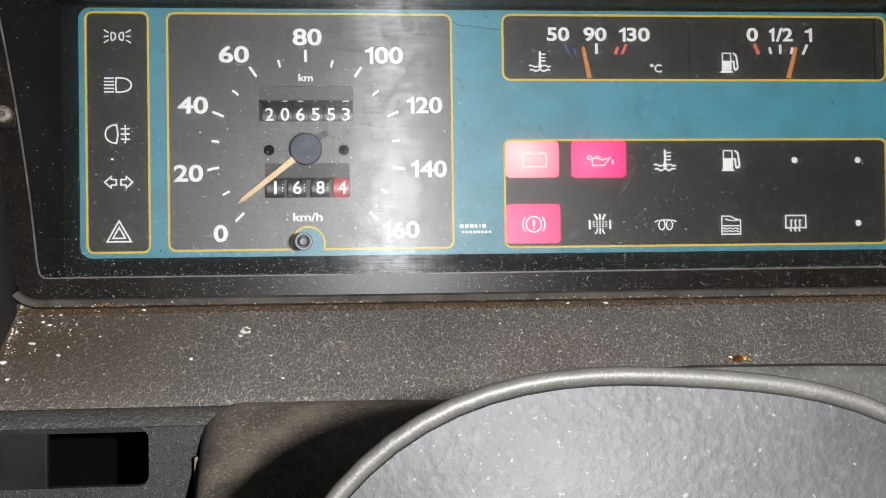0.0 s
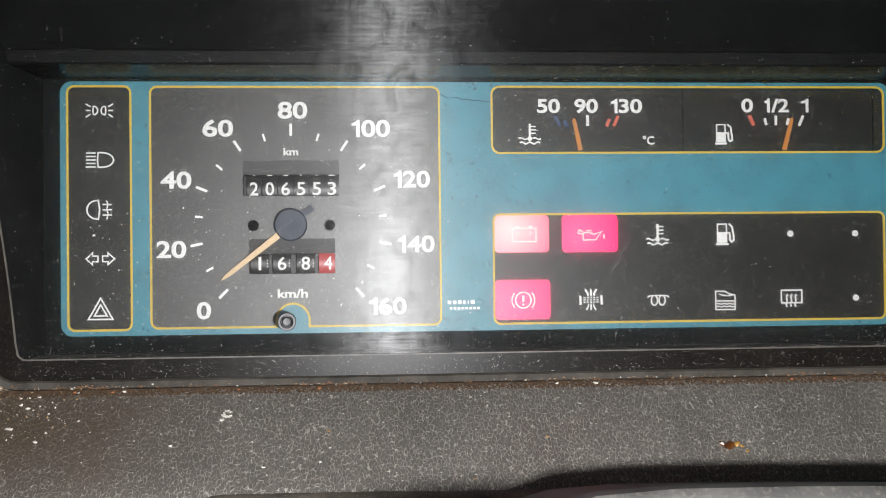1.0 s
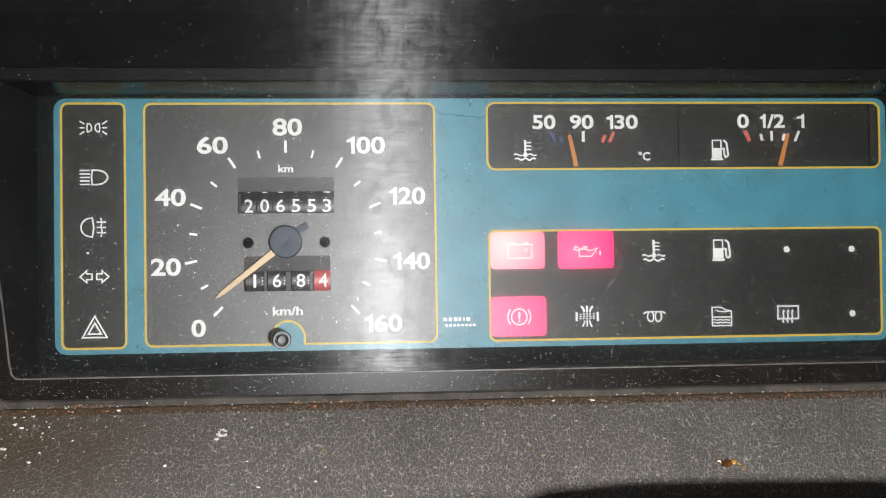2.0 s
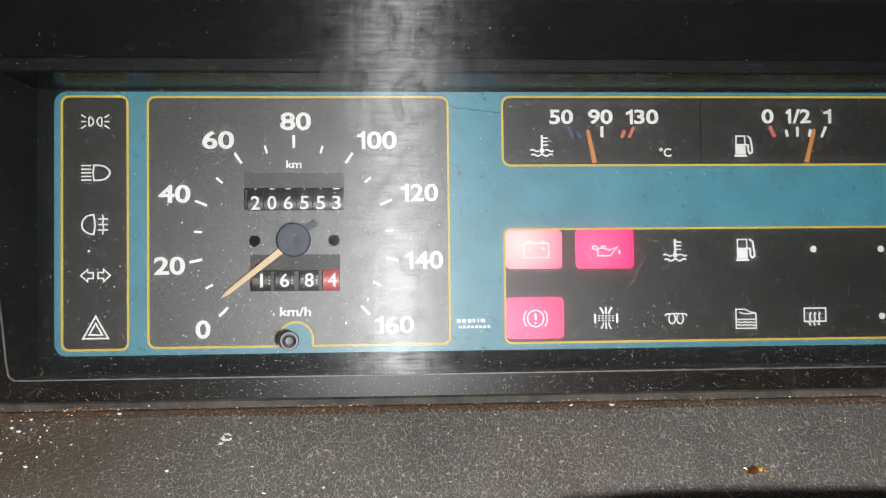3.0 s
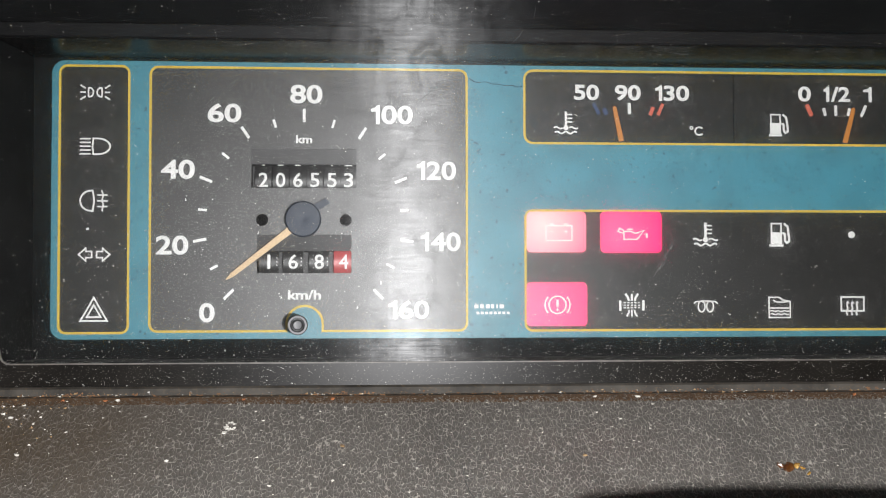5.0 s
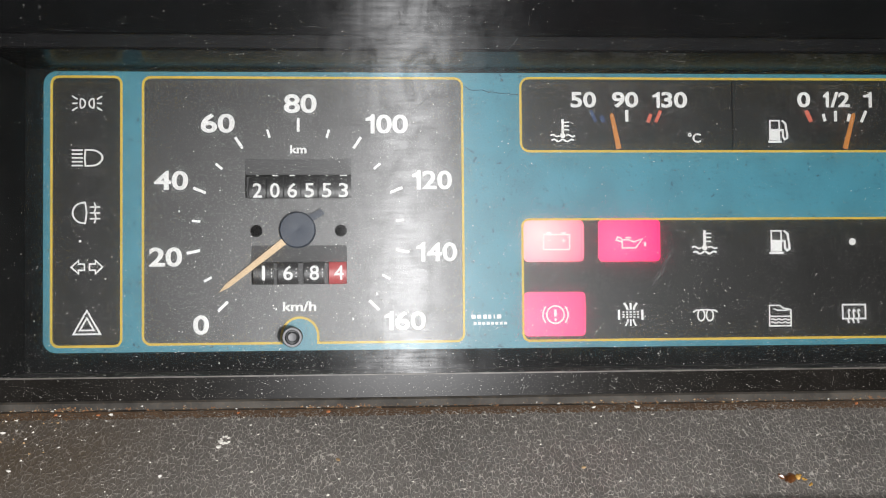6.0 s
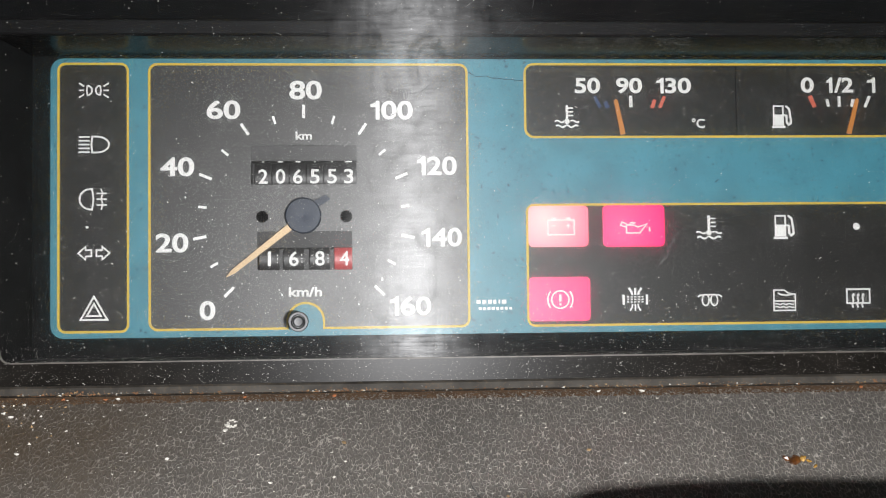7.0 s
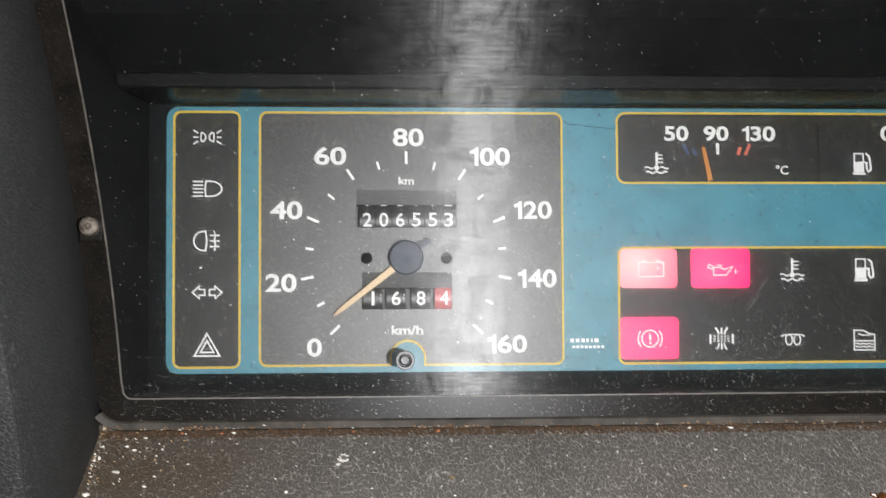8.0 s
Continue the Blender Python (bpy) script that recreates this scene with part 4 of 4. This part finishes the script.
part("opening_shade", bm, HOLE_SHADE, dash, "black sheet giving the shade inside the empty switch opening")

# body of the dashboard behind the cluster
bm = bmesh.new()
box(bm, -420, 560, 24, 330, -258, 104, 12.0, 3)
part("dash_body", bm, SKIN_SIDE, dash, "dark body of the dashboard")

# hood round the cluster: left and right cheeks and the roof
for sd in (-1, 1):
    bm = bmesh.new()
    grid = []
    for z in [-100, -80, -65, -56] + [v for v in range(-50, 126, 8)]:
        xo = MID + sd * (cover_half(max(z, -50)) + 8.4)
        yb = cover_y(max(z, -50)) + 3
        yf = -102.0 - 0.386 * (z + 22)
        grid.append([V(xo, yb, z), V(xo + sd * 2.0, (yb + yf) / 2, z), V(xo + sd * 3.5, yf + 5, z), V(xo + sd * 5.5, yf, z), V(xo + sd * 12.0, yf - 1.5, z), V(xo + sd * 20.0, yf + 2, z)])
    sheet(bm, grid, V(sd * 3.0, 9.0, 0))
    smooth(part("hood_cheek", bm, SKIN_SIDE, dash, "dark side cheek of the cluster hood"), 50)
bm = bmesh.new()
sheet(bm, [[V(x, y, z) for x in range(-125, 270, 15)] for y, z in ((6, 108), (-60, 112), (-145, 120), (-154, 124), (-150, 130), (-50, 140), (10, 142))], V(0, 0, 3))
smooth(part("hood_roof", bm, SKIN_SIDE, dash, "dark roof of the cluster hood"), 50)

# ---- steering column cowl ----
cowl = thing("steering_column_cowl", (76, -120, -170), "dusty brown-grey plastic steering column cowl below the ledge", "column cowl")
bm = bmesh.new()
sec = []
for y, top, half in ((-64, -85.6, 108), (-70, -86.5, 109), (-95, -105.0, 109), (-130, -128.0, 108), (-160, -146.0, 106), (-166, -152.0, 100)):
    r = 12.0
    pts = [(76 - half, -210), (76 - half, top - r * 1.6)]
    pts += [(76 - half + r - r * math.cos(radians(a)), top - r + r * math.sin(radians(a))) for a in range(15, 91, 15)]
    pts += [(76 - half * 0.45, top - 0.2), (76 - half * 0.2, top - 0.8), (76 + half * 0.2, top - 0.8), (76 + half * 0.45, top - 0.2)]
    pts += [(76 + half - r + r * math.sin(radians(a)), top - r + r * math.cos(radians(a))) for a in range(0, 76, 15)]
    pts += [(76 + half, top - r * 1.6), (76 + half, -210)]
    sec.append([V(x, y, z) for x, z in pts])
rings = [[bm.verts.new(p) for p in s] for s in sec]
for a, b in zip(rings, rings[1:]):
    for i in range(len(a)):
        j = (i + 1) % len(a)
        bm.faces.new((a[i], a[j], b[j], b[i]))
bm.faces.new(rings[0])
bm.faces.new(rings[-1][::-1])
smooth(part("cowl_shell", bm, COWL, cowl), 45)
bm = bmesh.new()
box(bm, -34.6, -33.2, -74, -70, -114, -101, 0.4)
part("edge_clip", bm, STEEL, cowl, "pale metal clip at the cowl's edge")

# ---- steering wheel hub pad ----
wheel = thing("steering_wheel_hub", (63, -225, -154), "grey grained steering wheel hub pad with a paler raised edge", "steering wheel")


def pad_ring(inset, y, n=96):
    """The hub pad's rounded outline, moved inwards by inset, at the depth y."""
    pts = []
    for i in range(n):
        a = 2 * math.pi * i / n
        r = (abs(math.cos(a) / 77.9) ** 2.66 + abs(math.sin(a) / 93.2) ** 2.66) ** (-1 / 2.66) - inset
        x, z = r * math.cos(a), r * math.sin(a)
        pts.append(V(62.9 + x * 0.9974 + z * 0.0719, y + 10, -154.2 - x * 0.0719 + z * 0.9974))
    return pts


def skin_rings(bm, rings, first=False, last=False):
    made = [[bm.verts.new(p) for p in ring] for ring in rings]
    for a, b in zip(made, made[1:]):
        for i in range(len(a)):
            j = (i + 1) % len(a)
            bm.faces.new((a[i], a[j], b[j], b[i]))
    if first:
        bm.faces.new(made[0][::-1])
    if last:
        bm.faces.new(made[-1])


bm = bmesh.new()
skin_rings(bm, [pad_ring(d, y) for d, y in ((3.2, -261.0), (3.4, -262.0), (8, -262.8), (20, -265.0), (40, -268.0), (60, -270.0), (72, -270.6))], first=True, last=True)
smooth(part("hub_pad", bm, PAD, wheel, "grey grained pad"), 60)
bm = bmesh.new()
skin_rings(bm, [pad_ring(d, y) for d, y in ((2.2, -248), (0.5, -258), (0.0, -261.4), (0.3, -262.7), (1.1, -263.3), (2.0, -263.2), (2.9, -262.5), (3.2, -261.2), (6, -252))], first=True, last=True)
smooth(part("pad_edge", bm, PAD_EDGE, wheel, "paler raised edge"), 60)
bm = bmesh.new()
skin_rings(bm, [pad_ring(d, y) for d, y in ((7, -249), (12, -236), (22, -222), (34, -206))], first=True, last=True)
smooth(part("hub_shell", bm, HUB_SHELL, wheel, "dark shell behind the pad"), 50)

# raised collar of the column, behind and beside the pad
bm = bmesh.new()
rings = []
for y, top in ((-78, -85.0), (-100, -79.0), (-130, -74.0), (-160, -69.0), (-166, -68.0), (-169.4, -68.4), (-171, -70.6)):
    rings.append([V(x, y, z) for x, z in [(44, -200), (46, top - 26), (52, top - 13), (62, top - 5), (76, top - 1.2), (95, top), (125, top - 0.2), (160, top - 1.0), (186, top - 3.5), (203, top - 9), (212, top - 20), (214, -200)]])
skin_rings(bm, rings, first=True, last=True)
smooth(part("column_collar", bm, COLLAR, cowl, "grey raised collar of the column cowl"), 45)

# ---- crumbs and dust ----
rng = random.Random(5)


def crumb(bm, x, y, z, size, flat=0.5):
    """A small broken lump."""
    made = bmesh.ops.create_icosphere(bm, subdivisions=1, radius=1.0)["verts"]
    turn = Euler((rng.uniform(-0.5, 0.5), rng.uniform(-0.5, 0.5), rng.uniform(0, 6.28))).to_matrix()
    sx, sy = size * rng.uniform(0.7, 1.3), size * rng.uniform(0.5, 0.9)
    for v in made:
        j = 1 + rng.uniform(-0.3, 0.3)
        q = turn @ Vector((v.co.x * sx * j, v.co.y * sy * j, v.co.z * size * flat * j))
        v.co = V(x + q.x, y + q.y, z + q.z + size * flat * 0.6)


for x, y, size, mat, label in (
        (13.1, -36.8, 0.9, CRUMB_TAN, "tan crumb on the dashboard ledge"), (86.0, -41.6, 0.8, CRUMB_TAN, "tan crumb on the dashboard ledge"),
        (59.7, -58.5, 0.8, CRUMB_TAN, "tan crumb on the dashboard ledge"), (67.8, -26.7, 0.5, CRUMB, "white paint crumb on the dashboard ledge"), (-38.3, -42.0, 0.7, CRUMB, "white paint crumb on the dashboard ledge"),
        (-82.1, -39.1, 0.9, CRUMB, "white paint crumb on the dashboard ledge"), (-7.8, -51.8, 0.7, CRUMB, "white paint crumb on the dashboard ledge"),
        (10.4, -50.1, 0.7, CRUMB, "white paint crumb on the dashboard ledge"), (-18.0, -16.8, 0.8, RUST, "orange rust flake at the back of the ledge"),
        (10.0, -16.8, 0.9, RUST, "orange rust flake at the back of the ledge"), (-57.3, -16.8, 0.8, CRUMB, "white paint crumb on the dashboard ledge"),
        (162.0, -30.0, 0.6, CRUMB, "white paint crumb on the dashboard ledge"), (186.0, -27.0, 0.5, CRUMB, "white paint crumb on the dashboard ledge"),
        (139.5, -57.0, 0.9, CRUMB, "white paint crumb on the dashboard ledge"), (108.0, -16.8, 0.9, CRUMB, "white paint crumb at the back of the ledge"),
        (94.0, -16.8, 0.8, CRUMB, "white paint crumb at the back of the ledge"), (180.0, -16.8, 1.0, RUST, "orange rust flake at the back of the ledge"),
        (196.0, -16.8, 0.9, RUST, "orange rust flake at the back of the ledge"), (-61.0, -16.8, 0.7, RUST, "orange rust flake at the back of the ledge"),
        (-74.0, -16.8, 0.9, RUST, "orange rust flake at the back of the ledge"), (-92.0, -33.0, 1.1, CRUMB, "white paint crumb on the dashboard ledge"),
        (-96.0, -50.0, 1.0, CRUMB, "white paint crumb on the dashboard ledge"), (-99.0, -42.0, 1.2, CRUMB, "white paint crumb on the dashboard ledge"),
        (-88.0, -24.0, 1.0, CRUMB, "white paint crumb on the dashboard ledge"), (-70.0, -30.0, 0.6, CRUMB, "white paint crumb on the dashboard ledge"),
        (146.8, -47.8, 2.6, LEAF, "curled dry brown leaf scrap on the ledge")):
    bm = bmesh.new()
    crumb(bm, x, y, shelf_z(y), size)
    if mat is LEAF:
        crumb(bm, x - 2.0, y + 0.8, shelf_z(y) + 0.4, 1.6, 0.6)
        crumb(bm, x + 0.6, y + 1.4, shelf_z(y) + 0.8, 1.2, 0.7)
    solo("leaf_scrap" if mat is LEAF else "rust_flake" if mat is RUST else "crumb", bm, mat, (x, y, shelf_z(y)), label, "leaf" if mat is LEAF else "crumb", "crumbs on the ledge")

bm = bmesh.new()
for dx, dy, size in ((0, 0, 1.5), (1.7, -0.7, 1.1), (1.0, 1.0, 0.9), (2.9, -2.6, 0.8)):
    crumb(bm, 149.4 + dx, -47.2 + dy, shelf_z(-47.2 + dy), size, 0.5)
solo("amber_flake", bm, AMBER, (149.4, -47.2, shelf_z(-47.2)), "shiny amber flake beside the brown leaf scrap", "flake", "crumbs on the ledge")
# a curled paint flake with a hole through it
bm = bmesh.new()
for k in range(9):
    a = 0.7 + 5.2 * k / 8
    crumb(bm, -21.0 + 1.35 * math.cos(a), -28.6 + 1.5 * math.sin(a), shelf_z(-28.6 + 1.5 * math.sin(a)) + 0.35 * abs(math.sin(a)), 0.62 + (0.35 if 3 < k < 7 else 0.0), 0.55)
crumb(bm, -22.6, -30.9, shelf_z(-30.9), 0.8, 0.5)
solo("paint_flake", bm, CRUMB, (-21.0, -28.6, shelf_z(-28.6)), "curled white paint flake lying on the ledge", "flake", "crumbs on the ledge")


def scatter(name, count, spot, mat, smallest, largest, label):
    """Countless tiny specks lying on a surface: tetrahedra in one mesh."""
    verts, faces = [], []
    for _ in range(count):
        x, y, z = spot()
        s = smallest + (largest - smallest) * rng.random() ** 4
        k = len(verts)
        a0 = rng.uniform(0, 6.28)
        l = rng.uniform(0.8, 1.8)
        for i in range(3):
            a = a0 + i * 2.094
            verts.append(LEAN @ V(x + s * l * math.cos(a), y - 0.15 * s, z + s * math.sin(a)))
        verts.append(LEAN @ V(x, y - 0.5 * s, z))
        faces += [(k, k + 1, k + 3), (k + 1, k + 2, k + 3), (k + 2, k, k + 3), (k, k + 2, k + 1)]
    mesh = bpy.data.meshes.new(name)
    mesh.from_pydata(verts, [], faces)
    mesh.materials.append(mat)
    return tagged(new(name, mesh), label, "dust", kind="stuff")


def on_cover():
    z = -45.4 + 127 * rng.random() ** 2.3
    x = MID + rng.uniform(-1, 1) * (cover_half(z) - 1)
    return x, cover_y(z) - 0.02, z


def on_lip():
    z = rng.uniform(-52.8, -46.3)
    return MID + rng.uniform(-165, 165), -20.52, z


def on_ledge():
    y = -12 - 48 * rng.random() ** 1.2
    return rng.uniform(-100, 240), y, shelf_z(y) + 0.05


def in_corner():
    y = -12 - 26 * rng.random() ** 1.5
    return -100 + 30 * rng.random() ** 2.2, y, shelf_z(y) + 0.1


def on_flange():
    x = rng.uniform(-96, 238)
    while rng.random() > 0.25 + 0.75 * max(0.0, math.sin(x * 0.11) * math.sin(x * 0.043 + 1)):
        x = rng.uniform(-96, 238)
    d = 1.2 + 1.7 * rng.random() ** 0.35
    return x, -21.25 - 0.34 * (d - 0.6), -53.0 - d


def at_joint():
    y = -15.6 - 3.0 * rng.random() ** 1.8
    return rng.uniform(-100, 240), y, shelf_z(y) + 0.1


scatter("cover_dust", 12500, on_cover, DUST, 0.03, 0.19, "fine white dust specks on the clear cover")
scatter("lip_dust", 1500, on_lip, DUST, 0.03, 0.2, "fine white dust on the bezel lip")
scatter("ledge_dust", 1300, on_ledge, CRUMB, 0.06, 0.4, "pale dust and crumbs on the ledge")
scatter("corner_crumbs", 170, in_corner, CRUMB_TAN, 0.12, 0.6, "tan crumbs gathered in the ledge corner")
scatter("corner_dust", 120, in_corner, CRUMB, 0.12, 0.7, "white crumbs gathered in the ledge corner")
scatter("flange_rust", 800, on_flange, RUST_FLAKE, 0.08, 0.45, "rust-brown dirt caught on the flange under the lip")
scatter("flange_crumbs", 420, on_flange, CRUMB_TAN, 0.06, 0.4, "tan crumbs caught on the flange under the lip")
scatter("flange_dust", 200, on_flange, DUST, 0.05, 0.4, "pale crumbs caught on the flange under the lip")
scatter("joint_rust", 9500, at_joint, RUST_DIRT, 0.2, 0.55, "rust-brown dirt along the joint of ledge and bezel")

# fine scratches in the cover, and a rubbed smear over the warning lamps
verts, faces = [], []
for n in range(54):
    z = COVER_Z0 + 4 + 118 * rng.random() ** 0.6
    x = 45 + rng.gauss(0, 55)
    a = rng.gauss(0.2, 0.7) if rng.random() < 0.6 else rng.uniform(0, 3.14)
    ln, bend, wd = rng.uniform(1.0, 6.0), rng.uniform(-0.25, 0.25), rng.uniform(0.02, 0.045)
    if n >= 38:
        k = (n - 38) / 16
        x, z, a = 113 + 5 * k + rng.uniform(-0.6, 0.6), -17 + 9 * k + rng.uniform(-0.8, 0.8), rng.uniform(0.8, 1.3)
        ln, wd = rng.uniform(2.0, 3.5), rng.uniform(0.03, 0.05)
    k = len(verts)
    for i in range(4):
        u = i / 3 - 0.5
        px, pz = x + ln * u * math.cos(a) - bend * ln * u * u * math.sin(a), z + ln * u * math.sin(a) + bend * ln * u * u * math.cos(a)
        for sgn in (-1, 1):
            qx, qz = px - sgn * wd * math.sin(a), pz + sgn * wd * math.cos(a)
            verts.append(LEAN @ V(qx, cover_y(qz) - 0.03, qz))
    for i in range(3):
        faces.append((k + 2 * i, k + 2 * i + 1, k + 2 * i + 3, k + 2 * i + 2))
mesh = bpy.data.meshes.new("cover_scratches")
mesh.from_pydata(verts, [], faces)
mesh.materials.append(SCRATCH)
tagged(new("cover_scratches", mesh), "fine pale scratches in the clear cover", "scratches", kind="stuff")

# short lint fibres clinging to the lower part of the cover and the lip
verts, faces = [], []
for n in range(130):
    z = -52.5 + 24 * rng.random() ** 1.6
    x, a = MID + rng.uniform(-1, 1) * 163, rng.uniform(0, 3.14)
    ln, bend, wd = rng.uniform(0.5, 2.0), rng.uniform(-0.9, 0.9), rng.uniform(0.03, 0.055)
    k = len(verts)
    for i in range(4):
        u = i / 3 - 0.5
        px, pz = x + ln * (u * math.cos(a) - bend * u * u * math.sin(a)), z + ln * (u * math.sin(a) + bend * u * u * math.cos(a))
        for sgn in (-1, 1):
            qx, qz = px - sgn * wd * math.sin(a), pz + sgn * wd * math.cos(a)
            verts.append(LEAN @ V(qx, (cover_y(qz) if qz > -45.8 else -20.5) - 0.2, qz))
    for i in range(3):
        faces.append((k + 2 * i, k + 2 * i + 1, k + 2 * i + 3, k + 2 * i + 2))
mesh = bpy.data.meshes.new("cover_lint")
mesh.from_pydata(verts, [], faces)
mesh.materials.append(LINT)
tagged(new("cover_lint", mesh), "short grey lint fibres on the cover and lip", "lint", kind="stuff")

# a curled hair on the ledge
bm = bmesh.new()
path = [(48.6 + 4.4 * t_ * t_ * t_, -44.5 - 16.5 * t_) for t_ in [i / 10 for i in range(11)]]
sheet(bm, [[V(x, y, shelf_z(y) + 0.3), V(x + 0.14, y, shelf_z(y) + 0.3)] for x, y in path], V(0, 0, 0.12))
solo("hair_fibre", bm, SCRATCH, (50, -52, shelf_z(-52)), "thin pale curled fibre lying on the ledge", "fibre")
